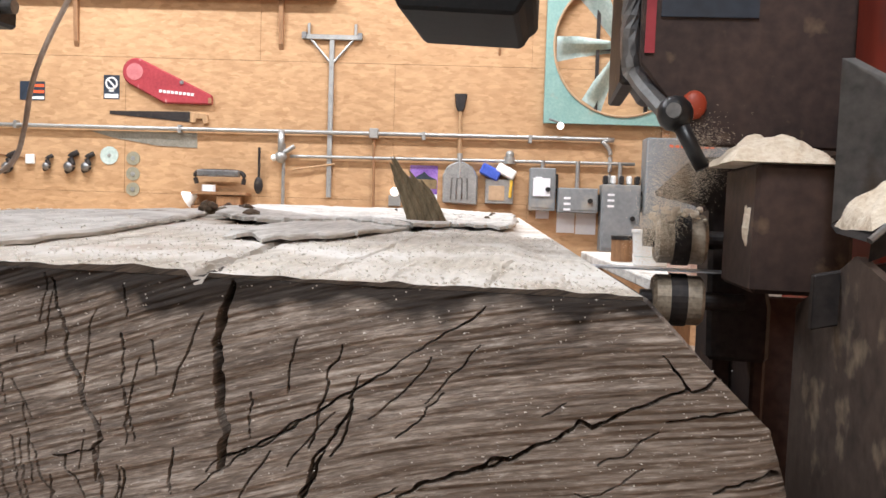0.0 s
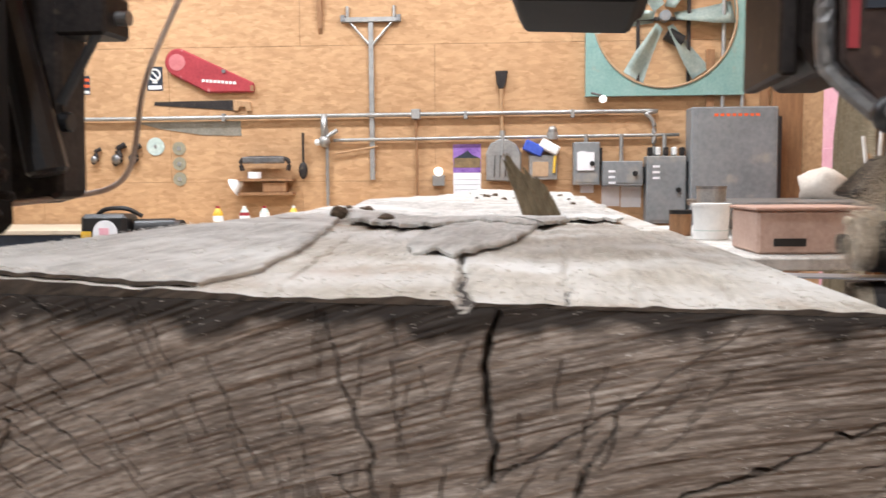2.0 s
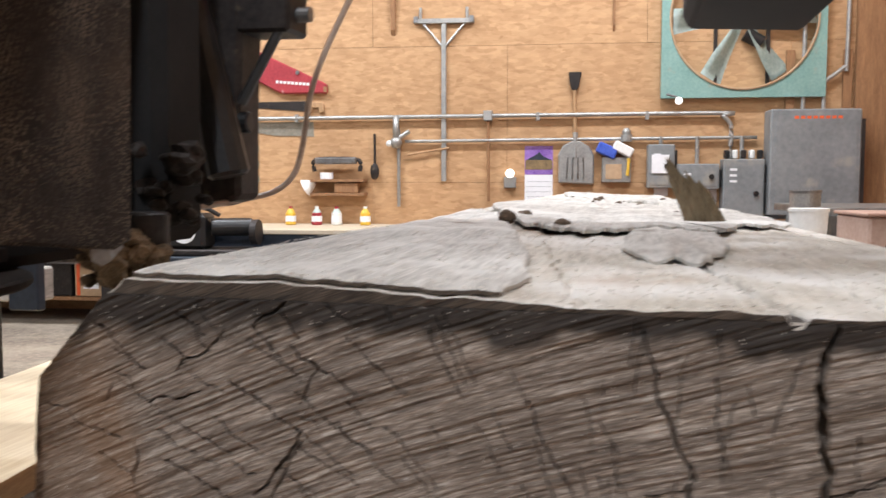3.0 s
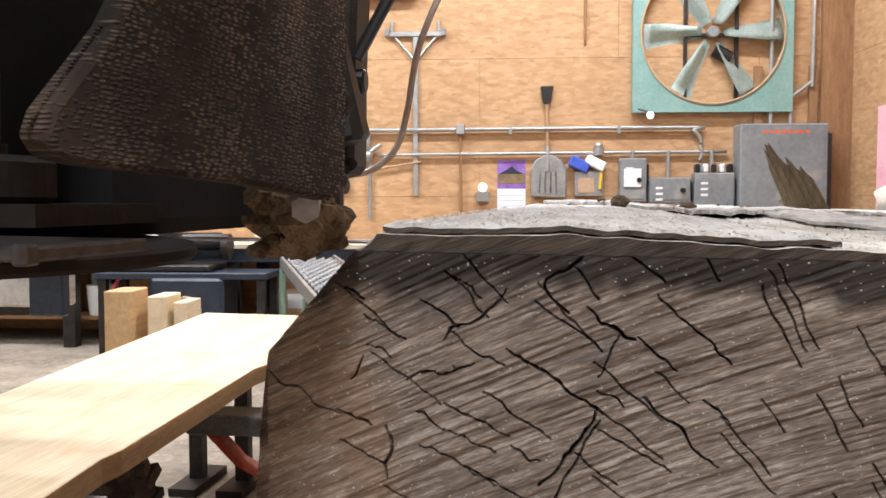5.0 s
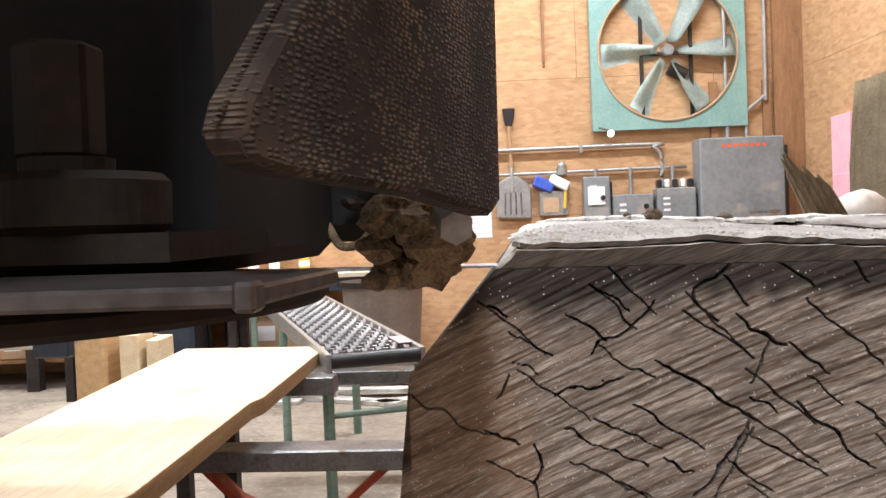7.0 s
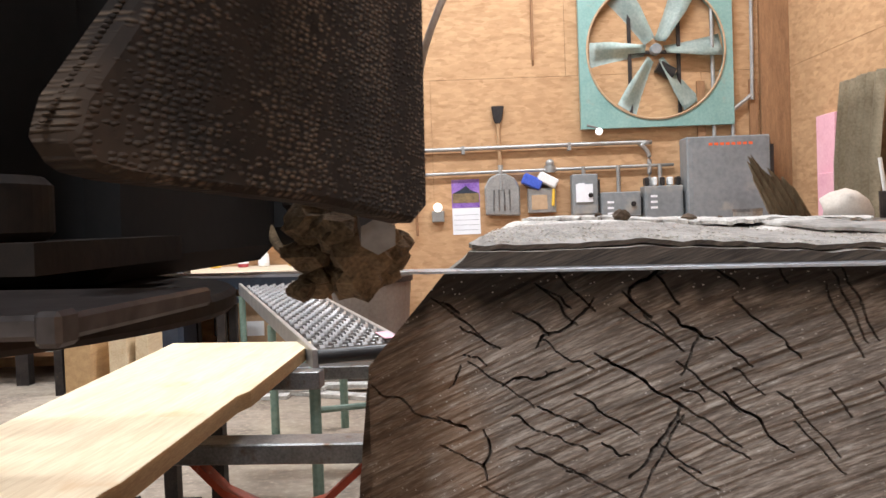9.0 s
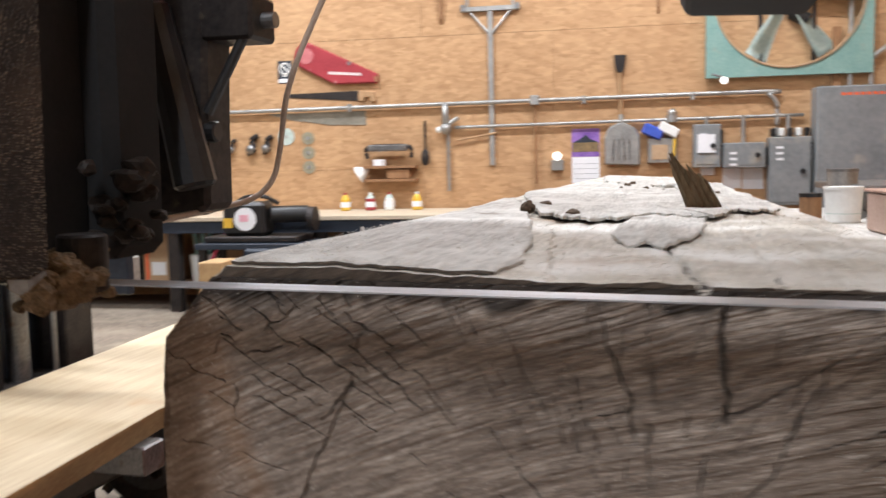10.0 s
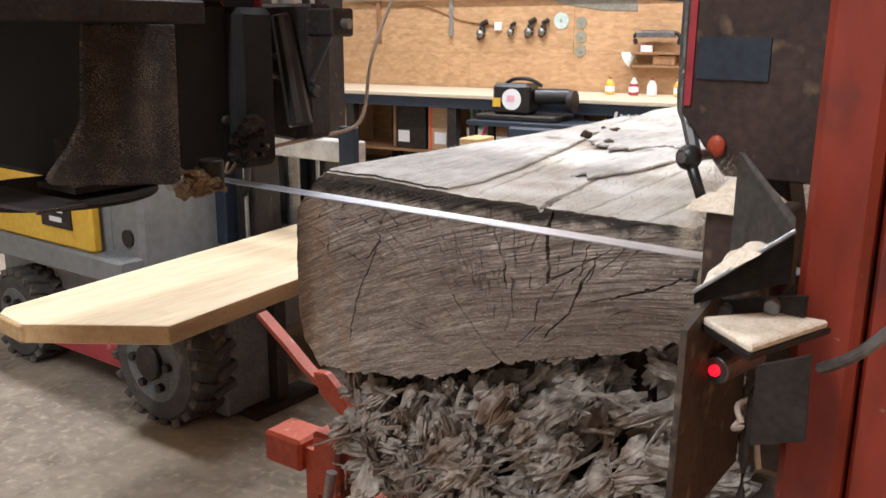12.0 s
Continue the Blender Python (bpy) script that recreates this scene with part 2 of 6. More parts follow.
WORN_BAR = mat("worn_dark_steel", (0.045, 0.036, 0.033), (0.17, 0.15, 0.145), 14.0, 0.35, 0.7, bump=0.3)
GRIME = mat("oily_rust", (0.005, 0.003, 0.002), (0.024, 0.014, 0.008), 18.0, 0.7, 0.2, bump=0.4)
DUSTY_ROLLER = mat("dusty_roller", (0.14, 0.11, 0.08), (0.46, 0.38, 0.28), 30.0, 0.45, 0.3, bump=0.3)
# the orange again, darkened for the post's shading; blotches and chips are wear
SHADED_ORANGE = mat("worn_shaded_orange", (0.20, 0.025, 0.013), (0.34, 0.048, 0.022), 5.0, 0.45, 0.0, bump=0.2, stretch=(1, 1, 0.3), extra=[((0.085, 0.03, 0.022), 9.0, 0.58, 0.72), ((0.55, 0.45, 0.36), 60.0, 0.70, 0.82)])
MUCK = mat("caked_sawdust", (0.06, 0.040, 0.022), (0.30, 0.21, 0.12), 60.0, 0.95, bump=1.0, dist=0.004)
TEAL = mat("teal_enamel", (0.17, 0.31, 0.28), (0.27, 0.42, 0.38), 5.0, 0.45, bump=0.1, extra=[((0.34, 0.30, 0.22), 6.0, 0.62, 0.8)])
PALE = mat("pale_enamel", (0.36, 0.46, 0.42), (0.62, 0.68, 0.62), 5.0, 0.5, bump=0.1)
BOX_GREY = mat("grey_enamel", (0.17, 0.182, 0.187), (0.26, 0.268, 0.27), 3.0, 0.5, bump=0.1, extra=[((0.40, 0.36, 0.30), 4.0, 0.60, 0.75)])
WHITE = mat("white_paint", (0.72, 0.71, 0.68), (0.84, 0.83, 0.80), 6.0, 0.6, bump=0.1)
PAPER = mat("paper", (0.78, 0.78, 0.80), (0.86, 0.86, 0.88), 3.0, 0.8, bump=0.05)
PURPLE = mat("purple_print", (0.14, 0.05, 0.30), (0.38, 0.22, 0.58), 9.0, 0.5)
BROWN_PRINT = mat("brown_print", (0.10, 0.07, 0.04), (0.32, 0.22, 0.10), 16.0, 0.5)
BLUE = mat("blue_plastic", (0.03, 0.07, 0.42), (0.08, 0.14, 0.60), 10.0, 0.4)
YELLOW = mat("yellow_paint", (0.66, 0.38, 0.03), (0.82, 0.54, 0.06), 4.0, 0.5, bump=0.1, extra=[((0.25, 0.17, 0.05), 7.0, 0.62, 0.76)])
PINK = mat("pink_foam", (0.74, 0.36, 0.44), (0.86, 0.50, 0.56), 5.0, 0.8)
WOOD = mat("wood", (0.30, 0.17, 0.08), (0.52, 0.33, 0.17), 5.0, 0.65, stretch=(8, 8, 1), bump=0.2)
STUD = mat("brown_wood", (0.20, 0.10, 0.045), (0.36, 0.19, 0.085), 5.0, 0.7, stretch=(8, 8, 1), bump=0.2)
HOSE = mat("cloudy_hose", (0.36, 0.27, 0.21), (0.52, 0.42, 0.34), 20.0, 0.4, bump=0.1)
TYRE = mat("tyre_rubber", (0.035, 0.032, 0.030), (0.09, 0.082, 0.075), 12.0, 0.9, bump=0.4, extra=[((0.22, 0.18, 0.13), 9.0, 0.6, 0.75)])
RIM_GREY = mat("dusty_grey_rim", (0.07, 0.075, 0.08), (0.17, 0.175, 0.18), 9.0, 0.6, bump=0.2)
DUSTY_BROWN = mat("dusty_dark_plate", (0.034, 0.023, 0.018), (0.10, 0.070, 0.053), 10.0, 0.7, 0.1, bump=0.3, extra=[((0.32, 0.25, 0.17), 30.0, 0.58, 0.78)])
GREEN = mat("green_paint", (0.12, 0.19, 0.15), (0.22, 0.30, 0.24), 6.0, 0.55, bump=0.1)
SHEET = mat("white_sheet_metal", (0.52, 0.50, 0.47), (0.64, 0.62, 0.58), 2.0, 0.6, bump=0.05)
CARD = mat("cardboard", (0.40, 0.26, 0.15), (0.52, 0.36, 0.22), 4.0, 0.8, bump=0.1)
RED_GLOW = glow("red_signal", (1.0, 0.004, 0.015), 2.2)
LAMP_GLOW = glow("lamp_tube", (1.0, 0.93, 0.82), 8.0)
SWITCH_GLOW = glow("lit_globe", (1.0, 0.95, 0.85), 2.0)

# ---- building helpers ----


def part(name, bm, material, parent=None, label="", smooth=False, at=None):
    me = bpy.data.meshes.new(name)
    bmesh.ops.recalc_face_normals(bm, faces=bm.faces[:])
    bm.to_mesh(me)
    bm.free()
    me.materials.append(material)
    if smooth:
        for p in me.polygons:
            p.use_smooth = True
    ob = new(name, me)
    if parent is not None:
        ob.parent = parent
    if at is not None:
        ob.matrix_basis = at
    if label:
        ob["label"] = label
    return ob


def empty(name, m, label, category, group="", kind=""):
    ob = new(name)
    ob.matrix_basis = m
    return tagged(ob, label, category, group, kind)


def bevelled(bm, w, segments=1):
    edges = [e for e in bm.edges if len(e.link_faces) == 2 and e.calc_face_angle(0) > 0.6]
    bmesh.ops.bevel(bm, geom=edges, offset=w, segments=segments, affect="EDGES", profile=0.5)
    return bm


def box(x0, x1, y0, y1, z0, z1, w=0.0, bm=None, m=None):
    own = bmesh.new()
    bmesh.ops.create_cube(own, size=1)
    for v in own.verts:
        v.co = ((x0 + x1) / 2 + v.co.x * (x1 - x0), (y0 + y1) / 2 + v.co.y * (y1 - y0), (z0 + z1) / 2 + v.co.z * (z1 - z0))
    if w:
        bevelled(own, w)
    if m is not None:
        own.transform(m)
    return joined(bm, own)


def joined(bm, own):
    if bm is None:
        return own
    me = bpy.data.meshes.new("tmp")
    own.to_mesh(me)
    own.free()
    bm.from_mesh(me)
    bpy.data.meshes.remove(me)
    return bm


def rod(p, q, r, r2=None, seg=16, bm=None, w=0.0):
    p, q = Vector(p), Vector(q)
    own = bmesh.new()
    bmesh.ops.create_cone(own, cap_ends=True, segments=seg, radius1=r, radius2=r if r2 is None else r2, depth=(q - p).length)
    if w:
        bevelled(own, w)
    own.transform(Matrix.Translation((p + q) / 2) @ (q - p).to_track_quat("Z", "Y").to_matrix().to_4x4())
    return joined(bm, own)


def ball(c, r, bm=None, squash=(1, 1, 1), seg=14):
    own = bmesh.new()
    bmesh.ops.create_uvsphere(own, u_segments=seg, v_segments=max(6, seg // 2), radius=r)
    own.transform(Matrix.Translation(c) @ Matrix.Diagonal((*squash, 1)))
    return joined(bm, own)


def tube(points, r, seg=10, bm=None):
    """A round bent pipe through the points, smoothed."""
    pts = [Vector(p) for p in points]
    fine = []
    for i in range(len(pts) - 1):
        a, b, c, d = pts[max(i - 1, 0)], pts[i], pts[i + 1], pts[min(i + 2, len(pts) - 1)]
        for k in range(6):
            t = k / 6
            fine.append(0.5 * (2 * b + (c - a) * t + (2 * a - 5 * b + 4 * c - d) * t * t + (3 * b - 3 * c + d - a) * t**3))
    fine.append(pts[-1])
    own = bmesh.new()
    rings = []
    for i, p in enumerate(fine):
        d = (fine[min(i + 1, len(fine) - 1)] - fine[max(i - 1, 0)]).normalized()
        q = d.to_track_quat("Z", "Y")
        rings.append([own.verts.new(p + q @ Vector((r * math.cos(2 * math.pi * k / seg), r * math.sin(2 * math.pi * k / seg), 0))) for k in range(seg)])
    for a, b in zip(rings, rings[1:]):
        for k in range(seg):
            own.faces.new((a[k], a[(k + 1) % seg], b[(k + 1) % seg], b[k]))
    own.faces.new(rings[0])
    own.faces.new(rings[-1])
    return joined(bm, own)


def prism(outline, d0, d1, axis="y", w=0.0, bm=None):
    """A flat outline given in the two other axes, thickened along axis from d0 to d1."""
    def spot(a, b, d):
        return {"y": (a, d, b), "x": (d, a, b), "z": (a, b, d)}[axis]
    own = bmesh.new()
    lo = [own.verts.new(spot(a, b, d0)) for a, b in outline]
    hi = [own.verts.new(spot(a, b, d1)) for a, b in outline]
    n = len(outline)
    own.faces.new(lo)
    own.faces.new(hi)
    for i in range(n):
        own.faces.new((lo[i], lo[(i + 1) % n], hi[(i + 1) % n], hi[i]))
    bmesh.ops.recalc_face_normals(own, faces=own.faces[:])
    if w:
        bevelled(own, w)
    return joined(bm, own)


def lumps(bm, rng, count, centre, spread, r0, r1):
    """Caked lumps: jittered small rocks."""
    for _ in range(count):
        own = bmesh.new()
        bmesh.ops.create_icosphere(own, subdivisions=2, radius=rng.uniform(r0, r1))
        k = rng.random() * 50
        for v in own.verts:
            v.co *= 1 + 0.55 * noise.noise(v.co * (1.6 / r1) + Vector((k, k, k)))
        own.transform(Matrix.Translation([c + rng.uniform(-s, s) for c, s in zip(centre, spread)]) @ Matrix.Diagonal((1, 1, 0.75, 1)))
        bm = joined(bm, own)
    return bm


def heap(x0, x1, y0, y1, z, h, n=26, seed=0, flat=2.0):
    """A heap of sawdust with a rough surface on a level base."""
    bm = bmesh.new()
    grid = []
    for j in range(n + 1):
        row = []
        for i in range(n + 1):
            a, b = i / n * 2 - 1, j / n * 2 - 1
            edge = max(0.0, 1 - max(abs(a), abs(b)) ** flat)
            x, y = x0 + (x1 - x0) * i / n, y0 + (y1 - y0) * j / n
            v = Vector((x * 60 + seed, y * 60, seed))
            hh = h * edge * (0.75 + 0.5 * noise.noise(v * 0.5)) + 0.12 * h * noise.noise(v * 2.3) * edge ** 0.3
            row.append(bm.verts.new((x + 0.06 * (x1 - x0) * noise.noise(v * 0.4 + Vector((9, 0, 0))), y, z + max(0.0, hh))))
        grid.append(row)
    for j in range(n):
        for i in range(n):
            bm.faces.new((grid[j][i], grid[j][i + 1], grid[j + 1][i + 1], grid[j + 1][i]))
    rim = [grid[0][i] for i in range(n + 1)] + [grid[j][n] for j in range(1, n + 1)] + [grid[n][i] for i in range(n - 1, -1, -1)] + [grid[j][0] for j in range(n - 1, 0, -1)]
    bm.faces.new(rim)
    return bm


# ---- the hall ----
floor = tagged(part("floor", box(-9, 3.2, -5, 8.2, -0.2, 0.0), CONCRETE), "worn grey concrete floor with sawdust and stains", "floor", kind="structure")
ceiling = tagged(part("ceiling", box(-9, 3.2, -5, 8.2, 5.2, 5.4), SHEET), "pale sheet metal ceiling of the hall", "ceiling", kind="structure")
wall_north = tagged(part("wall_north", box(-9, 3.2, 8.03, 8.2, 0, 5.2), STUD), "tall workshop wall clad with orange strand board", "wall", kind="structure")
wall_east = tagged(part("wall_east", box(2.78, 2.9, -5, 8.01, 0, 5.2), STUD), "workshop side wall clad with orange strand board", "wall", kind="structure")
wall_west = tagged(part("wall_west", box(-9.2, -9, -5, 8.2, 0, 5.2), SHEET), "pale sheet metal side wall of the hall", "wall", kind="structure")
wall_south = tagged(part("wall_south", box(-9.2, 3.2, -5.2, -5, 0, 5.2), SHEET), "pale sheet metal wall behind the sawmill", "wall", kind="structure")
for lx, ly, lz, power in LAMPS:
    fix = empty("ceiling_light", pose(lx, ly, lz), "white fluorescent strip light under the ceiling", "light", "ceiling lights")
    fix.matrix_basis = pose(lx, ly, lz, 0, 0, 90 if ly < 0 else 0)
    part("housing", box(-1.25, 1.25, -0.17, 0.17, 0.0, 0.08, 0.01), WHITE, fix)
    part("tube", rod((-1.2, 0.07, -0.03), (1.2, 0.07, -0.03), 0.018, seg=8), LAMP_GLOW, fix)
    part("tube", rod((-1.2, -0.07, -0.03), (1.2, -0.07, -0.03), 0.018, seg=8), LAMP_GLOW, fix)
    part("hanger", rod((-0.9, 0, 0.08), (-0.9, 0, 0.2), 0.008, seg=6), GREY_STEEL, fix)
    part("hanger", rod((0.9, 0, 0.08), (0.9, 0, 0.2), 0.008, seg=6), GREY_STEEL, fix)


def cladding(wall, across, start, stop, at_x=None):
    """Strand-board sheets nailed to a wall, with narrow gaps."""
    z, row = 0.0, 0
    while z < 5.1:
        top = min(z + 1.22, 5.18)
        a = start - (1.22 if row % 2 else 0)
        while a < stop:
            lo, hi = max(a, start), min(a + 2.44, stop)
            if hi - lo > 0.05:
                bm = box(lo + 0.0015, hi - 0.0015, 8.012, 8.03, z + 0.0015, top - 0.0015) if across else box(at_x - 0.018, at_x, lo + 0.0015, hi - 0.0015, z + 0.0015, top - 0.0015)
                part("panel", bm, OSB, wall)
            a += 2.44
        z, row = top, row + 1


cladding(wall_north, True, -9.0, 2.76)
cladding(wall_east, False, -5.0, 8.01, 2.78)
Y = 8.012  # face of the cladding


def face(name, x0, x1, z0, z1, t, material, parent=None, label="", w=0.0, y=None):
    """A flat thing of thickness t on the far wall."""
    y = Y if y is None else y
    return part(name, box(x0, x1, y - t, y, z0, z1, w), material, parent, label)


# conduits
conduit = empty("conduit", pose(0, 0, 0), "galvanised steel conduit run along the strand board wall", "conduit")
part("pipe", tube([(-8.8, 7.97, 1.80), (-4, 7.97, 1.80), (-1.36, 7.97, 1.81), (1.28, 7.97, 1.82), (1.40, 7.97, 1.80), (1.475, 7.97, 1.72), (1.48, 7.97, 1.60), (1.48, 7.97, 1.42)], 0.019), GALV, conduit, smooth=True)
part("pipe", tube([(-1.38, 7.975, 1.59), (0, 7.975, 1.60), (1.70, 7.975, 1.61)], 0.015), GALV, conduit, smooth=True)
part("pipe", rod((-0.62, 7.975, 1.05), (-0.63, 7.975, 1.80), 0.013), STUD, conduit)
part("pipe", rod((-1.44, 7.975, 1.0), (-1.44, 7.975, 1.70), 0.016), GALV, conduit)
part("fitting", box(-0.67, -0.59, 7.94, Y, 1.77, 1.86, 0.006), GALV, conduit)
for k, cx in enumerate((-3.9, -2.4, -0.2, 0.75)):
    part("strap", box(cx, cx + 0.03, 7.95, Y, 1.77, 1.84), GALV, conduit)
clamp = empty("pipe_valve", pose(-1.46, 7.95, 1.70), "grey metal valve and fittings on the conduit", "valve")
part("body", ball((0, 0, -0.12), 0.055, rod((0, 0, -0.1), (0, 0, 0.12), 0.03)), GALV, clamp, smooth=True)
part("branch", rod((0, 0, -0.1), (0.12, 0, -0.02), 0.02), GALV, clamp)
part("spout", ball((-0.06, -0.01, -0.13), 0.03), WHITE, clamp, smooth=True)

# framing pieces on the wall
for sx, z0, z1, w in ((-3.35, 2.52, 3.4, 0.04), (-1.49, 2.54, 3.4, 0.04), (0.47, 2.54, 3.6, 0.02), (-5.3, 1.3, 3.4, 0.05)):
    b = empty("shelf_bracket", pose(0, 0, 0), "brown wooden bracket on the strand board wall", "bracket", "wall brackets")
    part("upright", prism([(7.93, z1), (Y, z1), (Y, z0), (7.985, z0 + 0.05)], sx - w / 2, sx + w / 2, "x"), STUD, b)
    part("arm", prism([(7.80, z1), (7.93, z1), (7.93, z1 - 0.35), (7.80, z1 - 0.06)], sx - w / 2, sx + w / 2, "x"), STUD, b)
shelf = tagged(part("wall_shelf", box(-7.0, -1.0, 7.90, Y, 2.985, 3.02), STUD), "long brown wooden shelf high on the wall", "shelf")
corner_post = tagged(part("corner_post", box(2.50, 2.76, 7.96, Y, 0, 5.1), STUD), "dark brown boards in the corner of the wall", "post", kind="structure")

# signs and tools
flag = empty("wall_sign", pose(0, 0, 0), "small rectangular sign with dark and orange stripes", "sign")
face("board", -3.87, -3.64, 2.03, 2.20, 0.004, NAVY, flag)
for k in range(3):
    face("stripe", -3.77, -3.645, 2.04 + 0.055 * k, 2.065 + 0.055 * k, 0.002, ORANGE_SPOT if k else WHITE, flag, y=Y - 0.004)
sign = empty("wall_sign", pose(0, 0, 0), "small dark sign with a white ring symbol", "sign")
face("board", -3.10, -2.955, 2.06, 2.275, 0.004, NAVY, sign)
ring = bmesh.new()
for k in range(24):
    a, b = k / 24 * 2 * math.pi, (k + 1) / 24 * 2 * math.pi
    ring = rod((-3.028 + 0.05 * math.cos(a), Y - 0.006, 2.20 + 0.05 * math.sin(a)), (-3.028 + 0.05 * math.cos(b), Y - 0.006, 2.20 + 0.05 * math.sin(b)), 0.009, seg=6, bm=ring)
part("ring", ring, WHITE, sign)
part("bar", rod((-3.06, Y - 0.006, 2.235), (-2.995, Y - 0.006, 2.165), 0.008, seg=6), WHITE, sign)
face("caption", -3.09, -2.965, 2.07, 2.105, 0.002, PAPER, sign, y=Y - 0.004)
face("caption", -3.05, -3.005, 2.125, 2.145, 0.002, WHITE, sign, y=Y - 0.004)

cover = empty("blade_cover", pose(0, 0, 0), "dull red teardrop saw blade cover hung on the wall", "blade cover")
arc = [(-2.79 + 0.125 * math.cos(radians(a)), 2.305 + 0.125 * math.sin(radians(a))) for a in range(75, 246, 15)]
part("shell", prism([(-2.10, 2.115), (-2.10, 2.03), (-2.53, 2.03)] + arc[::-1], Y - 0.05, Y, "y", 0.012), RED_PAINT, cover)
part("badge", rod((-2.80, Y - 0.055, 2.305), (-2.80, Y - 0.048, 2.305), 0.075, seg=28), mat("faded_red", (0.42, 0.10, 0.11), (0.55, 0.20, 0.20), 12, 0.6), cover)
part("bolt", rod((-2.37, Y - 0.062, 2.22), (-2.37, Y - 0.048, 2.22), 0.018), GREY_STEEL, cover)
for k in range(9):
    part("lettering", box(-2.575 + 0.036 * k, -2.55 + 0.036 * k, Y - 0.053, Y - 0.049, 2.125 - 0.003 * k, 2.15 - 0.003 * k), WHITE, cover)
part("tip", box(-2.13, -2.10, Y - 0.054, Y - 0.048, 2.04, 2.09), STUD, cover)

saw = empty("hand_saw", pose(0, 0, 0), "hand saw with a dark blade and wooden handle", "saw")
part("blade", prism([(-3.04, 1.955), (-3.04, 1.925), (-2.28, 1.868), (-2.28, 1.965)], Y - 0.006, Y - 0.002, "y"), DARK_STEEL, saw)
part("handle", prism([(-2.30, 1.965), (-2.14, 1.945), (-2.13, 1.86), (-2.18, 1.855), (-2.19, 1.90), (-2.24, 1.90), (-2.25, 1.862), (-2.30, 1.865)], Y - 0.03, Y, "y", 0.006), WOOD, saw)
long_saw = tagged(part("crosscut_blade", prism([(-3.22, 1.77), (-2.24, 1.775), (-2.235, 1.64), (-2.6, 1.65), (-3.0, 1.71)], Y - 0.006, Y, "y"), mat("dull_blade", (0.22, 0.20, 0.16), (0.36, 0.33, 0.27), 7, 0.5, 0.5)), "long dull grey crosscut saw blade on the wall", "saw blade")
disc = empty("circular_blade", pose(-3.04, Y, 1.55), "pale round saw blade hung on the wall", "saw blade")
teeth_o = [((0.085 if k % 2 else 0.079) * math.cos(k / 60 * 2 * math.pi), (0.085 if k % 2 else 0.079) * math.sin(k / 60 * 2 * math.pi)) for k in range(60)]
part("disc", prism(teeth_o, -0.008, -0.003, "y"), PALE, disc)
part("arbor", rod((0, -0.012, 0), (0, -0.007, 0), 0.016, seg=16), GALV, disc)
for k, z in enumerate((1.53, 1.39, 1.25)):
    d = empty("round_plate", pose(-2.82, Y, z), "small rusty grey-green disc hung on the wall", "disc", "discs in a column")
    part("disc", rod((0, -0.008, 0), (0, -0.001, 0), 0.062, seg=24), mat("patina", (0.24, 0.22, 0.15), (0.36, 0.33, 0.24), 20, 0.7, 0.2), d)
    part("boss", rod((0, -0.014, 0), (0, -0.007, 0), 0.02, seg=14), GALV, d)
for k, (x, z, s) in enumerate(((-3.93, 1.45, 1.1), (-3.58, 1.46, 0.8), (-3.36, 1.47, 1.1), (-3.21, 1.47, 1.0))):
    g = empty("bracket_casting", pose(x, Y - 0.03, z), "small dark iron casting hung on the wall", "casting", "castings in a row")
    part("hook", tube([(0.04 * s, 0, 0.09 * s), (-0.02 * s, -0.01, 0.05 * s), (0.0, -0.01, -0.03 * s), (-0.06 * s, 0, -0.07 * s)], 0.024 * s), DARK_STEEL, g, smooth=True)
    part("boss", ball((-0.03 * s, -0.01, -0.03 * s), 0.045 * s), GREY_STEEL, g, smooth=True)
tagged(part("socket", box(-3.80, -3.72, Y - 0.04, Y, 1.45, 1.54, 0.008), WHITE), "small white box fixed to the wall", "socket")
cord = tagged(part("cord", tube([(-3.72, Y - 0.01, 1.50), (-4.2, Y - 0.01, 1.56), (-4.7, Y - 0.01, 1.72), (-5.2, Y - 0.01, 1.72), (-5.6, Y - 0.01, 1.80)], 0.008), STUD), "thin brown cord hanging along the wall", "cord")

# T-shaped racks
for tx, tz, dz in ((-1.03, 2.66, 1.43), (-4.34, 2.69, 1.30)):
    r = empty("measuring_rack", pose(tx, Y - 0.02, tz), "grey steel T-shaped bar hung on the wall", "rack", "T bars")
    part("stem", box(-0.022, 0.022, -0.012, 0.012, -dz, 0.0, 0.003), GALV, r)
    part("crossbar", box(-0.27, 0.27, -0.02, 0.02, -0.022, 0.022, 0.004), GALV, r)
    for s in (-1, 1):
        part("brace", rod((s * 0.19, 0, -0.02), (0, 0, -0.24), 0.011, seg=8), GALV, r)
        part("prong", rod((s * 0.21, 0, 0.02), (s * 0.21, 0, 0.12), 0.014, seg=8), GALV, r)
        part("stop", box(s * 0.25 - 0.02, s * 0.25 + 0.02, -0.03, 0.02, -0.015, 0.04), GREY_STEEL, r)

shovel = empty("shovel", pose(0.145, Y - 0.03, 0), "aluminium scoop shovel with wooden handle hung on the wall", "shovel")
part("shaft", rod((0, 0, 1.52), (-0.01, 0, 2.09), 0.017), WOOD, shovel)
part("grip", prism([(-0.065, 2.19), (0.05, 2.19), (0.03, 2.07), (0.012, 2.03), (-0.03, 2.03), (-0.05, 2.07)], -0.02, 0.02, "y", 0.008), DARK_STEEL, shovel)
scoop_out = [(-0.145, 1.215), (0.165, 1.20), (0.165, 1.46), (0.12, 1.54), (0.04, 1.585), (-0.03, 1.585), (-0.11, 1.545), (-0.15, 1.46)]
part("scoop", prism(scoop_out, -0.03, 0.02, "y", 0.012), GALV, shovel)
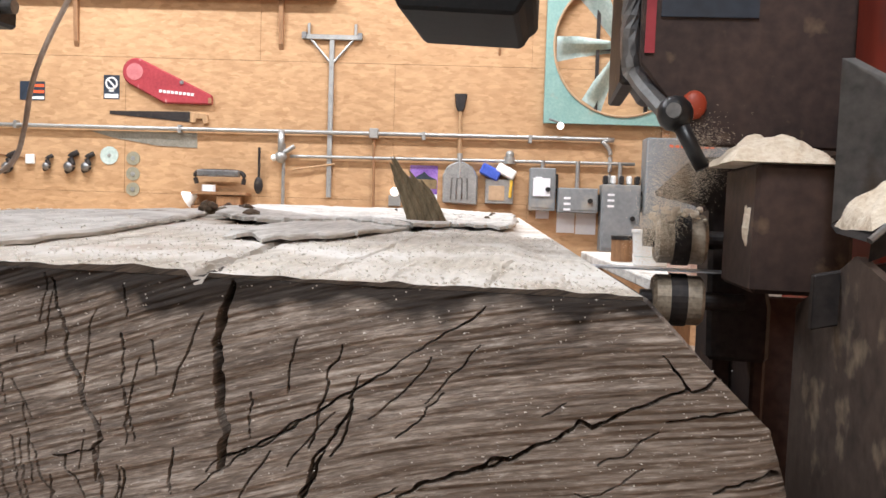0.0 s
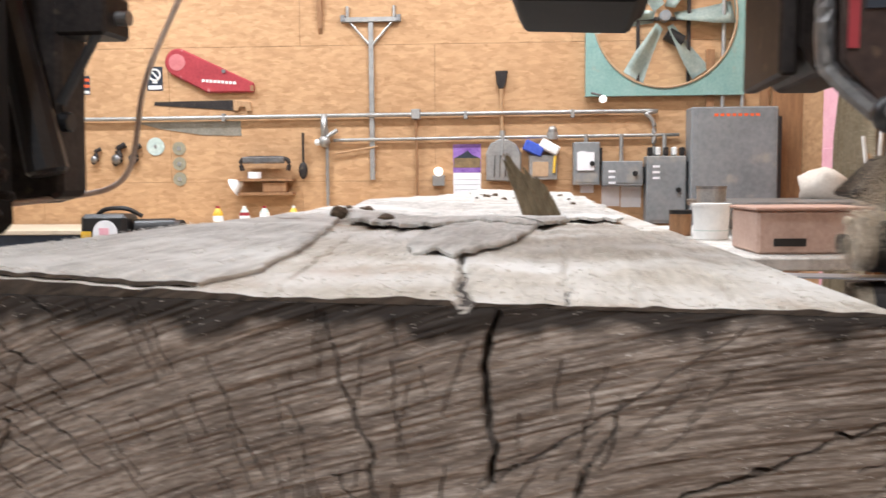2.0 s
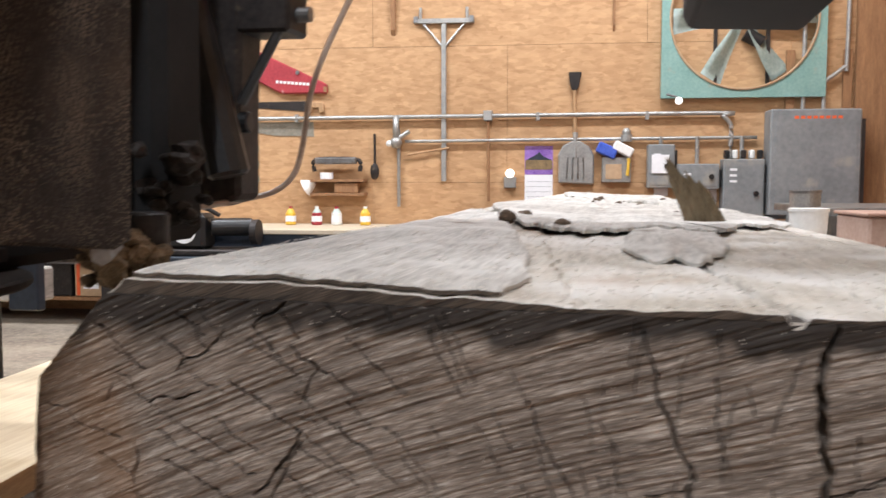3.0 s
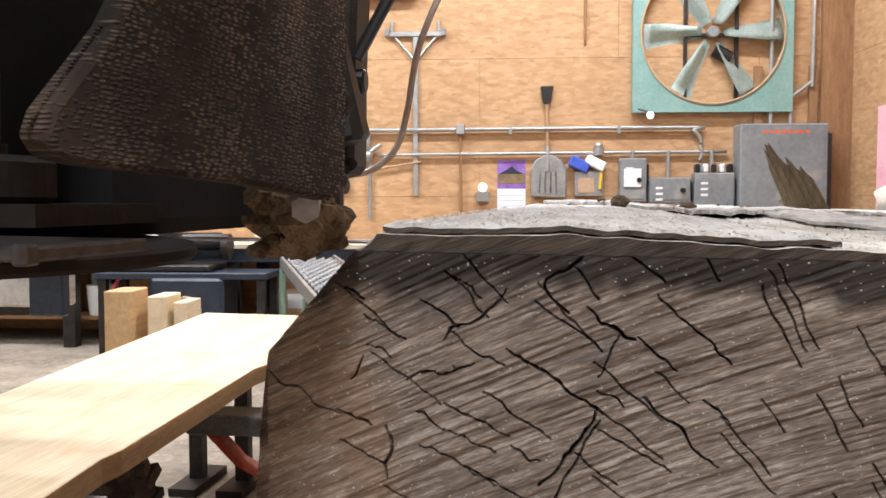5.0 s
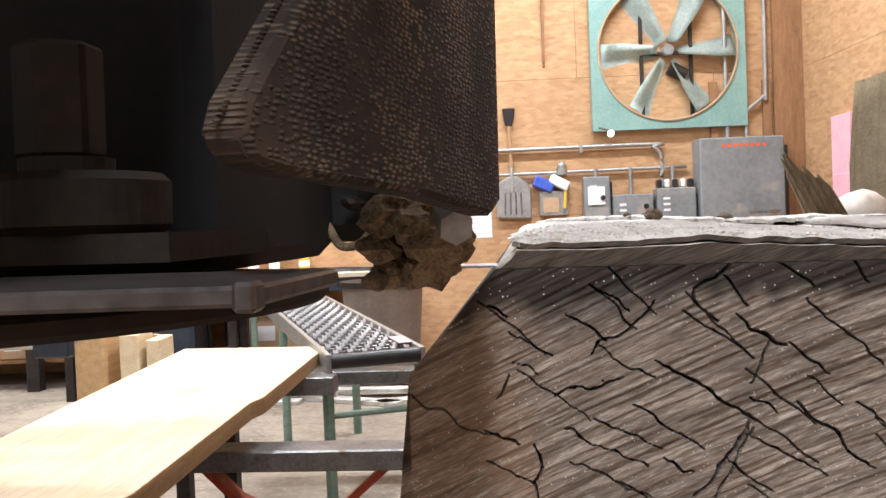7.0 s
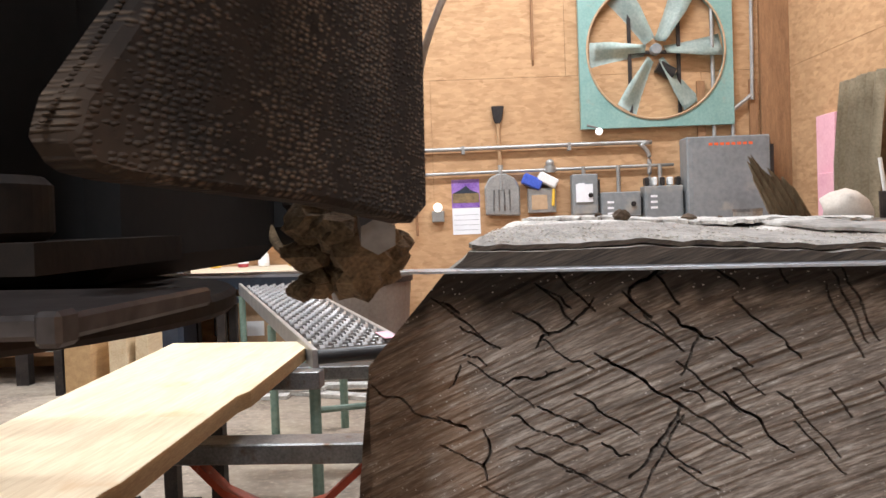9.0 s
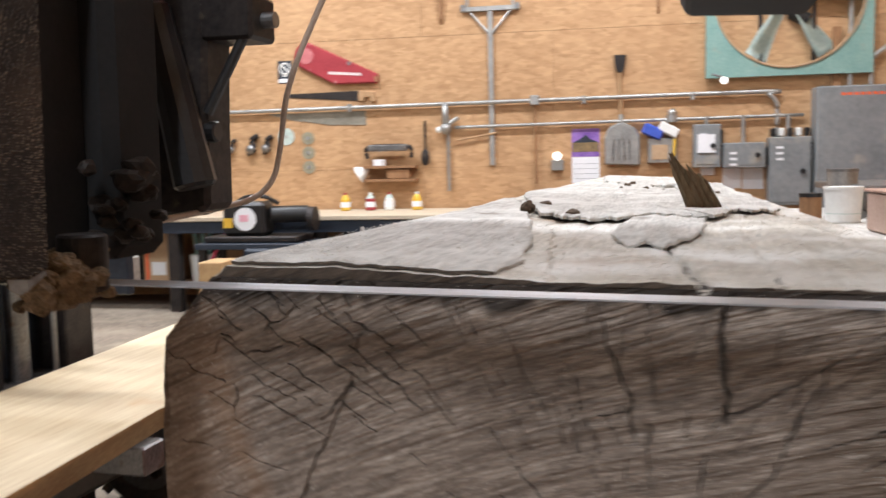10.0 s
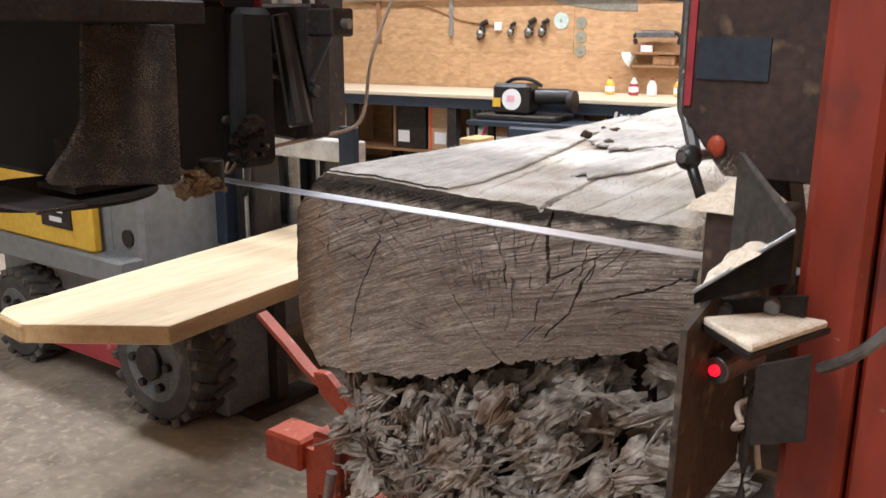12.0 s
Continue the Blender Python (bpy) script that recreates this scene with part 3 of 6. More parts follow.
for k in range(4):
    part("rib", rod((-0.075 + 0.05 * k, -0.032, 1.25), (-0.065 + 0.045 * k, -0.032, 1.44), 0.007, seg=8), GREY_STEEL, shovel)
part("socket", rod((0, -0.02, 1.44), (0, 0, 1.66), 0.02, 0.024), GALV, shovel)

cal = empty("calendar", pose(0, 0, 0), "wall calendar with a purple landscape photo", "calendar")
face("picture", -0.30, -0.05, 1.29, 1.545, 0.003, PURPLE, cal)
face("landscape", -0.295, -0.055, 1.335, 1.42, 0.002, BROWN_PRINT, cal, y=Y - 0.003)
part("hill", prism([(-0.29, 1.42), (-0.22, 1.455), (-0.17, 1.49), (-0.13, 1.45), (-0.06, 1.42)], Y - 0.005, Y - 0.003, "y"), NAVY, cal)
face("sheet", -0.30, -0.05, 1.05, 1.288, 0.003, PAPER, cal)
for k in range(4):
    face("grid_line", -0.285, -0.065, 1.09 + 0.045 * k, 1.093 + 0.045 * k, 0.001, BOX_GREY, cal, y=Y - 0.003)
globe = empty("wall_light", pose(-0.43, Y, 1.27), "small lit white globe lamp on the wall", "lamp")
part("base", box(-0.055, 0.055, -0.05, 0, -0.10, 0.0, 0.006), GALV, globe)
part("globe", ball((0, -0.06, 0.03), 0.04), SWITCH_GLOW, globe, smooth=True)
spot = empty("wall_light", pose(1.02, 7.90, 1.92), "small lit white lamp below the fan", "lamp")
part("globe", ball((0, -0.03, 0), 0.032), SWITCH_GLOW, spot, smooth=True)
part("arm", rod((0, 0, 0.01), (0, 0.11, 0.03), 0.012), GALV, spot)
part("arm", rod((-0.1, 0.0, 0.06), (0, 0, 0.03), 0.01), GREY_STEEL, spot)

rack = empty("glove_rack", pose(0, 0, 0), "small grey rack with blue and white packets on top", "rack")
face("box", 0.38, 0.63, 1.22, 1.44, 0.08, GALV, rack, w=0.006)
face("window", 0.41, 0.55, 1.25, 1.38, 0.006, CARD, rack, y=Y - 0.08)
part("packet", box(-0.09, 0.09, -0.05, 0.05, -0.05, 0.05, 0.012), BLUE, rack, at=pose(0.42, Y - 0.06, 1.50, 0, 25, 0))
part("packet", box(-0.09, 0.09, -0.05, 0.05, -0.045, 0.045, 0.012), WHITE, rack, at=pose(0.56, Y - 0.06, 1.51, 0, 28, 0))
part("strap", rod((0.60, Y - 0.09, 1.28), (0.61, Y - 0.09, 1.43), 0.014), YELLOW, rack)
horn = tagged(part("wall_bell", ball((0.59, Y - 0.03, 1.66), 0.04, rod((0.59, Y - 0.03, 1.58), (0.59, Y - 0.03, 1.64), 0.05)), GALV), "small grey bell-shaped fitting on the wall", "fitting")

# electrical boxes
for bx0, bx1, z0, z1, t in ((0.77, 1.0, 1.17, 1.55, 0.12), (1.02, 1.37, 1.16, 1.38, 0.16), (1.40, 1.74, 0.83, 1.42, 0.18)):
    e = empty("electrical_box", pose(0, 0, 0), "grey enamelled electrical switch box on the wall", "electrical box", "electrical boxes")
    face("case", bx0, bx1, z0, z1, t, BOX_GREY, e, w=0.008)
    face("door", bx0 + 0.02, bx1 - 0.02, z0 + 0.03, z1 - 0.03, 0.006, BOX_GREY, e, y=Y - t)
    part("knob", rod((bx1 - 0.07, Y - t - 0.03, (z0 + z1) / 2), (bx1 - 0.07, Y - t, (z0 + z1) / 2), 0.022, seg=14), BLACK, e)
    part("conduit_stub", rod(((bx0 + bx1) / 2, Y - 0.06, z1), ((bx0 + bx1) / 2, Y - 0.06, 1.62), 0.018), GALV, e)
    part("lever", box(bx1, bx1 + 0.025, Y - t * 0.7, Y - t * 0.4, z1 - 0.2, z1 - 0.05, 0.004), BLACK, e)
    for k in range(3):
        face("label", bx0 + 0.05, bx0 + 0.11, z1 - 0.10 - 0.05 * k, z1 - 0.08 - 0.05 * k, 0.001, PAPER, e, y=Y - t - 0.006)
for k, (px, pz, w, h) in enumerate(((0.80, 1.30, 0.15, 0.16), (1.03, 0.98, 0.16, 0.20), (1.20, 0.97, 0.18, 0.22), (0.84, 1.10, 0.12, 0.14))):
    tagged(face("paper_note", px, px + w, pz, pz + h, 0.003, PAPER, w=0, y=Y - (0.135 if k == 0 else 0.0)), "white sheet of paper pinned beside the switch boxes", "paper", "notes")
for k in range(5):
    tagged(part("insulated_glove", box(1.42 + 0.07 * k, 1.46 + 0.07 * k, Y - 0.12, Y - 0.03, 1.425, 1.50, 0.01), (BLACK, WHITE, DARK_STEEL, WHITE, BLACK)[k]), "small switch standing on the grey box", "switch", "switches")
cab = empty("control_cabinet", pose(0, 0, 0), "large grey enamelled control cabinet on the wall", "control cabinet")
face("case", 1.765, 2.50, 0.75, 1.835, 0.24, BOX_GREY, cab, w=0.012)
face("door", 1.81, 2.46, 0.80, 1.80, 0.006, BOX_GREY, cab, y=Y - 0.24)
for k in range(8):
    face("lettering", 1.955 + 0.05 * k, 1.99 + 0.05 * k, 1.752, 1.776, 0.001, ORANGE_SPOT, cab, y=Y - 0.246)
part("hinge", box(2.50, 2.53, Y - 0.23, Y - 0.19, 0.85, 1.75), DARK_STEEL, cab)
for px in (2.07, 2.24):
    part("riser", rod((px, Y - 0.05, 1.83), (px, Y - 0.05, 3.5 if px < 2.2 else 2.08), 0.018), GALV, cab)
part("riser", tube([(2.24, Y - 0.05, 2.05), (2.26, Y - 0.05, 2.09), (2.40, Y - 0.05, 2.20), (2.42, Y - 0.05, 2.28), (2.43, Y - 0.05, 3.6)], 0.018), GALV, cab)
for px in (1.93, 2.40):
    tagged(part("wall_stud", box(px, px + 0.07, Y - 0.04, Y, 1.84, 2.35), STUD), "short brown stud on the wall", "stud")

fan = empty("exhaust_fan", pose(1.56, 7.93, 2.635), "large teal square wall fan with six pale blades", "fan")
panel_bm = bmesh.new()
inner = [(0.615 * math.cos(2 * math.pi * k / 64), 0.615 * math.sin(2 * math.pi * k / 64)) for k in range(64)]
outer = []
for c, s in inner:
    f = 0.685 / max(abs(c), abs(s))
    outer.append((c * f, s * f))
lo = [[panel_bm.verts.new((x, y, z)) for x, z in pts] for pts, y in ((inner, 0.0), (outer, 0.0), (outer, 0.06), (inner, 0.06))]
for a, b in ((0, 1), (1, 2), (2, 3), (3, 0)):
    for k in range(64):
        panel_bm.faces.new((lo[a][k], lo[a][(k + 1) % 64], lo[b][(k + 1) % 64], lo[b][k]))
part("panel", panel_bm, TEAL, fan, "teal enamelled square frame")
rim = bmesh.new()
for k in range(64):
    rim = rod((inner[k][0], -0.005, inner[k][1]), (inner[(k + 1) % 64][0], -0.005, inner[(k + 1) % 64][1]), 0.010, seg=5, bm=rim)
part("rim", rim, CARD, fan, "rusty rolled rim")
for k in range(6):
    a = radians(3 + 60 * k)
    bm = bmesh.new()
    rows = []
    for j in range(9):
        r = 0.09 + 0.50 * j / 8
        w = 0.070 + 0.045 * min(1, j / 5)
        pitch = radians(52 - 26 * j / 8)
        rows.append([bm.verts.new((r, s * w * math.sin(pitch) + 0.03, s * w * math.cos(pitch) + o)) for s in (-1, -0.33, 0.33, 1) for o in (0,)])
    for p, q in zip(rows, rows[1:]):
        for i in range(3):
            bm.faces.new((p[i], p[i + 1], q[i + 1], q[i]))
    bmesh.ops.solidify(bm, geom=bm.faces[:], thickness=0.006)
    part("blade", bm, PALE, fan, at=Matrix.Rotation(-a, 4, "Y"), smooth=True)
part("hub", rod((0, -0.03, 0), (0, 0.06, 0), 0.05, seg=24, w=0.008), BOX_GREY, fan)
part("motor", rod((0.02, 0.05, -0.14), (0.16, 0.05, -0.22), 0.06, seg=20), BLACK, fan)
part("strut", box(-0.24, -0.21, 0.045, 0.07, -0.62, 0.62), DARK_STEEL, fan)
part("strut", box(0.20, 0.23, 0.045, 0.07, -0.62, 0.62), DARK_STEEL, fan)
part("strut", box(-0.24, 0.23, 0.045, 0.07, -0.03, 0.0), DARK_STEEL, fan)

# iron vice-like tools on a small ledge
iron = empty("plane_rack", pose(0, 0, 0), "dark iron tools stacked on a small wall rack", "tool rack")
part("top_iron", tube([(-2.21, 7.93, 1.32), (-2.21, 7.93, 1.42), (-2.0, 7.93, 1.435), (-1.80, 7.93, 1.42), (-1.79, 7.93, 1.32)], 0.02), DARK_STEEL, iron)
part("shelf", box(-2.24, -1.74, 7.86, Y, 1.10, 1.125), STUD, iron)
part("shelf", box(-2.24, -1.74, 7.86, Y, 1.225, 1.25), STUD, iron)
part("bar", box(-2.2, -1.82, 7.88, 7.96, 1.385, 1.445, 0.01), GREY_STEEL, iron)
part("jar", rod((-2.10, 7.93, 1.25), (-2.10, 7.93, 1.31), 0.06), PAPER, iron)
part("box", box(-2.02, -1.80, 7.88, 7.98, 1.125, 1.215, 0.006), STUD, iron)
part("cone", rod((-2.30, 7.93, 1.17), (-2.21, 7.93, 1.22), 0.085, 0.02), WHITE, iron)
hung = tagged(part("hanging_tool", rod((-1.66, 7.97, 1.26), (-1.66, 7.97, 1.66), 0.012, bm=ball((-1.66, 7.96, 1.32), 0.06, squash=(0.7, 0.4, 1.3))), DARK_STEEL), "dark long-handled tool hung on the wall", "tool")
stick = tagged(part("stick", rod((-1.36, 7.98, 1.47), (-0.98, 7.98, 1.53), 0.010), WOOD), "thin wooden stick fixed to the wall", "stick")


# ---- the sawmill: the log lies along its own axis, a few degrees off the hall's ----
SIZE = 1.10  # the mill's own units to metres
MILL = pose(-0.0513, 0.632, -0.111, 0, 0.7, -5.3)  # the log and the saw head lean a little to the right
M = MILL @ Matrix.Scale(SIZE, 4)
M_BED = pose(-0.0364, 0.632, -0.111, 0, 0, -5.3) @ Matrix.Scale(SIZE, 4)
BASE = 0.111 / SIZE  # the hall's floor in the mill's units
CUT = 1.1330


def value_noise(x, y, seed=0):
    """Smooth random field on arrays."""
    xi, yi = np.floor(x), np.floor(y)
    fx, fy = x - xi, y - yi
    fx, fy = fx * fx * (3 - 2 * fx), fy * fy * (3 - 2 * fy)

    def h(a, b):
        s = np.sin(a * 127.1 + b * 311.7 + seed * 74.7) * 43758.5453
        return s - np.floor(s)
    return (h(xi, yi) * (1 - fx) + h(xi + 1, yi) * fx) * (1 - fy) + (h(xi, yi + 1) * (1 - fx) + h(xi + 1, yi + 1) * fx) * fy


# Checks in the end grain: half width, depth, way through the face.
CHECKS_RIGHT_A = [
    (0.00360, 0.028, [(0.117, 1.131), (0.112, 1.116), (0.11, 1.098), (0.111, 1.082), (0.113, 1.069), (0.115, 1.055), (0.117, 1.044), (0.113, 1.035), (0.113, 1.02)]),
    (0.00144, 0.015, [(0.007, 1.127), (0.013, 1.106), (0.018, 1.082), (0.024, 1.067), (0.029, 1.056), (0.036, 1.041), (0.039, 1.033), (0.034, 1.029), (0.041, 1.006), (0.043, 0.999)]),
    (0.00058, 0.009, [(0.034, 1.028), (0.012, 1.023)]),
    (0.00151, 0.015, [(0.377, 1.087), (0.357, 1.078), (0.339, 1.07), (0.324, 1.063), (0.32, 1.065), (0.312, 1.057), (0.281, 1.041), (0.25, 1.03), (0.237, 1.024), (0.218, 1.014)]),
    (0.00072, 0.010, [(0.362, 1.104), (0.369, 1.096), (0.379, 1.087), (0.385, 1.089), (0.39, 1.094)]),
    (0.00065, 0.010, [(0.411, 1.077), (0.381, 1.072), (0.366, 1.069)]),
    (0.00144, 0.015, [(0.43, 1.045), (0.407, 1.036), (0.393, 1.029)]),
    (0.00072, 0.010, [(0.265, 1.125), (0.243, 1.11), (0.221, 1.094), (0.212, 1.085), (0.196, 1.076), (0.172, 1.061), (0.154, 1.048), (0.127, 1.031), (0.114, 1.022), (0.097, 1.009)]),
]
CHECKS_RIGHT_B = [
    (0.00072, 0.010, [(0.185, 1.099), (0.178, 1.083), (0.173, 1.063), (0.172, 1.048), (0.166, 1.036)]),
    (0.00144, 0.015, [(0.175, 1.037), (0.168, 1.02), (0.16, 1.009)]),
    (0.00090, 0.011, [(0.194, 1.081), (0.19, 1.069), (0.191, 1.068), (0.186, 1.049), (0.179, 1.036)]),
    (0.00036, 0.008, [(0.157, 1.103), (0.153, 1.084), (0.151, 1.071)]),
    (0.00036, 0.008, [(0.133, 1.068), (0.13, 1.053), (0.132, 1.042)]),
    (0.00043, 0.009, [(0.051, 1.126), (0.053, 1.105)]),
    (0.00065, 0.010, [(0.049, 1.098), (0.052, 1.068), (0.059, 1.046), (0.062, 1.033)]),
    (0.00036, 0.008, [(0.069, 1.094), (0.072, 1.074)]),
]
CHECKS_RIGHT_C = [
    (0.00072, 0.010, [(0.083, 1.03), (0.085, 1.003)]),
    (0.00090, 0.011, [(0.052, 1.019), (0.055, 1.0)]),
    (0.00043, 0.009, [(-0.016, 1.065), (-0.01, 1.055), (-0.004, 1.043)]),
    (0.00061, 0.010, [(-0.008, 1.033), (-0.0, 1.02), (0.006, 1.003), (0.01, 0.996)]),
    (0.00043, 0.009, [(0.017, 1.023), (0.028, 0.998)]),
    (0.00047, 0.009, [(0.245, 1.075), (0.234, 1.066), (0.231, 1.059), (0.217, 1.05)]),
    (0.00043, 0.009, [(0.311, 1.075), (0.299, 1.066)]),
    (0.00054, 0.009, [(0.353, 1.041), (0.341, 1.031), (0.332, 1.025), (0.32, 1.023)]),
]
CHECKS_LEFT_A = [
    (0.00108, 0.012, [(-0.218, 1.14), (-0.226, 1.132), (-0.233, 1.126), (-0.244, 1.12), (-0.242, 1.111), (-0.236, 1.105), (-0.23, 1.1)]),
    (0.00043, 0.009, [(-0.227, 1.127), (-0.22, 1.116), (-0.215, 1.109)]),
    (0.00108, 0.012, [(-0.222, 1.106), (-0.212, 1.096), (-0.202, 1.09), (-0.194, 1.086)]),
    (0.00065, 0.010, [(-0.192, 1.088), (-0.182, 1.078), (-0.17, 1.07)]),
    (0.00079, 0.011, [(-0.203, 1.088), (-0.208, 1.079), (-0.211, 1.069), (-0.216, 1.063)]),
    (0.00101, 0.012, [(-0.268, 1.114), (-0.275, 1.104), (-0.287, 1.093), (-0.298, 1.09), (-0.303, 1.083)]),
    (0.00054, 0.009, [(-0.298, 1.088), (-0.282, 1.075), (-0.267, 1.068)]),
    (0.00058, 0.009, [(-0.317, 1.106), (-0.301, 1.095), (-0.295, 1.091)]),
    (0.00108, 0.012, [(-0.266, 1.078), (-0.254, 1.072), (-0.241, 1.064), (-0.229, 1.056), (-0.22, 1.051), (-0.213, 1.045)]),
    (0.00151, 0.015, [(-0.213, 1.045), (-0.215, 1.038), (-0.223, 1.03), (-0.233, 1.016), (-0.246, 0.999)]),
    (0.00043, 0.009, [(-0.304, 1.124), (-0.289, 1.114), (-0.282, 1.107)]),
]
CHECKS_LEFT_B = [
    (0.00065, 0.010, [(-0.326, 1.059), (-0.318, 1.065), (-0.312, 1.065), (-0.299, 1.063), (-0.286, 1.068)]),
    (0.00065, 0.010, [(-0.28, 1.054), (-0.266, 1.044), (-0.251, 1.035), (-0.239, 1.027)]),
    (0.00058, 0.009, [(-0.301, 1.046), (-0.293, 1.041), (-0.277, 1.035), (-0.264, 1.027)]),
    (0.00065, 0.010, [(-0.264, 1.024), (-0.247, 1.013)]),
    (0.00043, 0.009, [(-0.319, 1.039), (-0.303, 1.032), (-0.29, 1.027), (-0.274, 1.019)]),
    (0.00072, 0.010, [(-0.318, 1.021), (-0.3, 1.014), (-0.284, 1.006), (-0.271, 0.999)]),
    (0.00090, 0.011, [(-0.363, 1.112), (-0.351, 1.106)]),
    (0.00058, 0.009, [(-0.35, 1.097), (-0.337, 1.09), (-0.326, 1.084)]),
    (0.00043, 0.009, [(-0.349, 1.079), (-0.339, 1.076), (-0.334, 1.071)]),
    (0.00072, 0.010, [(-0.349, 1.071), (-0.354, 1.063), (-0.356, 1.059)]),
    (0.00072, 0.010, [(-0.365, 1.039), (-0.345, 1.031)]),
]
CHECKS_LEFT_C = [
    (0.00058, 0.009, [(-0.365, 1.021), (-0.349, 1.013), (-0.339, 1.006)]),
    (0.00090, 0.011, [(-0.337, 1.029), (-0.334, 1.019), (-0.338, 1.009), (-0.336, 0.999)]),
    (0.00058, 0.009, [(-0.184, 1.113), (-0.172, 1.102), (-0.163, 1.095), (-0.151, 1.082), (-0.142, 1.073)]),
    (0.00090, 0.011, [(-0.19, 1.053), (-0.176, 1.041), (-0.167, 1.035), (-0.16, 1.025), (-0.148, 1.014)]),
    (0.00072, 0.010, [(-0.155, 1.054), (-0.143, 1.042)]),
    (0.00058, 0.009, [(-0.22, 1.037), (-0.204, 1.028), (-0.186, 1.019), (-0.174, 1.012)]),
    (0.00058, 0.009, [(-0.213, 1.058), (-0.198, 1.048)]),
    (0.00058, 0.009, [(-0.225, 1.019), (-0.214, 1.009), (-0.202, 1.001)]),
    (0.00043, 0.009, [(-0.25, 1.107), (-0.231, 1.093), (-0.213, 1.08)]),
]
CHECKS_LOW = [
    (0.00115, 0.013, [(-0.213, 1.039), (-0.252, 0.967), (-0.273, 0.91), (-0.29, 0.842)]),
    (0.00115, 0.013, [(0.039, 0.872), (0.006, 0.898), (-0.04, 0.946), (-0.063, 0.971)]),
    (0.00127, 0.014, [(0.192, 1.066), (0.171, 1.032), (0.155, 0.985), (0.146, 0.97), (0.118, 0.946), (0.111, 0.931)]),
    (0.00115, 0.013, [(0.101, 0.993), (0.093, 0.955)]),
    (0.00081, 0.011, [(0.17, 1.058), (0.105, 1.021)]),
    (0.00086, 0.011, [(-0.064, 1.076), (-0.047, 1.041), (-0.03, 1.015)]),
    (0.00069, 0.010, [(0.05, 1.02), (0.055, 0.956)]),
    (0.00104, 0.012, [(0.309, 1.053), (0.235, 1.023)]),
    (0.00069, 0.010, [(0.218, 1.019), (0.187, 1.005)]),
    (0.00069, 0.010, [(0.254, 1.009), (0.22, 0.99)]),
]
CHECKS = CHECKS_RIGHT_A + CHECKS_RIGHT_B + CHECKS_RIGHT_C + CHECKS_LEFT_A + CHECKS_LEFT_B + CHECKS_LEFT_C + CHECKS_LOW


def line_gap(px, pz, line, seed):
    """Distance of each place to a wandering line, and how far along it lies (0 to 1)."""
    best, along = np.full(px.shape, 9.0), np.zeros(px.shape)
    n = len(line) - 1
    wx = px + 0.004 * (value_noise(px * 70, pz * 70, seed) - 0.5) + 0.002 * (value_noise(px * 210, pz * 210, seed + 1) - 0.5)
    wz = pz + 0.004 * (value_noise(px * 70, pz * 70, seed + 2) - 0.5) + 0.002 * (value_noise(px * 210, pz * 210, seed + 3) - 0.5)
    for i in range(n):
        (ax, az), (bx, bz) = line[i], line[i + 1]
        dx, dz = bx - ax, bz - az
        t = np.clip(((wx - ax) * dx + (wz - az) * dz) / (dx * dx + dz * dz), 0, 1)
        d = np.hypot(wx - ax - t * dx, wz - az - t * dz)
        near = d < best
        best, along = np.where(near, d, best), np.where(near, (i + t) / n, along)
    return best, along


TOP_X, TOP_Z = (-0.418, -0.409, -0.357, 0.351, 0.367, 0.393, 0.422, 0.434), (0.99, 1.072, CUT, CUT, 1.117, 1.093, 1.066, 1.03)
LOW_X, LOW_Z = (-0.418, -0.40, -0.36, -0.28, -0.09, 0.034, 0.15, 0.23, 0.325, 0.40, 0.434), (0.88, 0.81, 0.775, 0.776, 0.816, 0.873, 0.903, 0.935, 0.972, 0.985, 1.01)
LENGTH = 3.7


def log_shift(x, y):
    return x * (1 - 0.07 * y) - 0.03 * y


def grain_field(px, pz):
    """Along and across the saw marks at each place of the face."""
    knots = np.linspace(-0.5, 0.5, 201)
    slope = np.interp(knots, (-0.45, -0.30, 0.0, 0.16, 0.30, 0.45), (0.50, 0.46, 0.30, 0.27, 0.15, 0.12))
    rise = np.cumsum(slope) * (knots[1] - knots[0])
    across = pz - np.interp(px, knots, rise) - 0.10 * np.clip(1.02 - pz, 0, 1) * px
    across += 0.006 * (value_noise(px * 9, pz * 9, 41) - 0.5)
    return px + 0.3 * (pz - 1.05), across


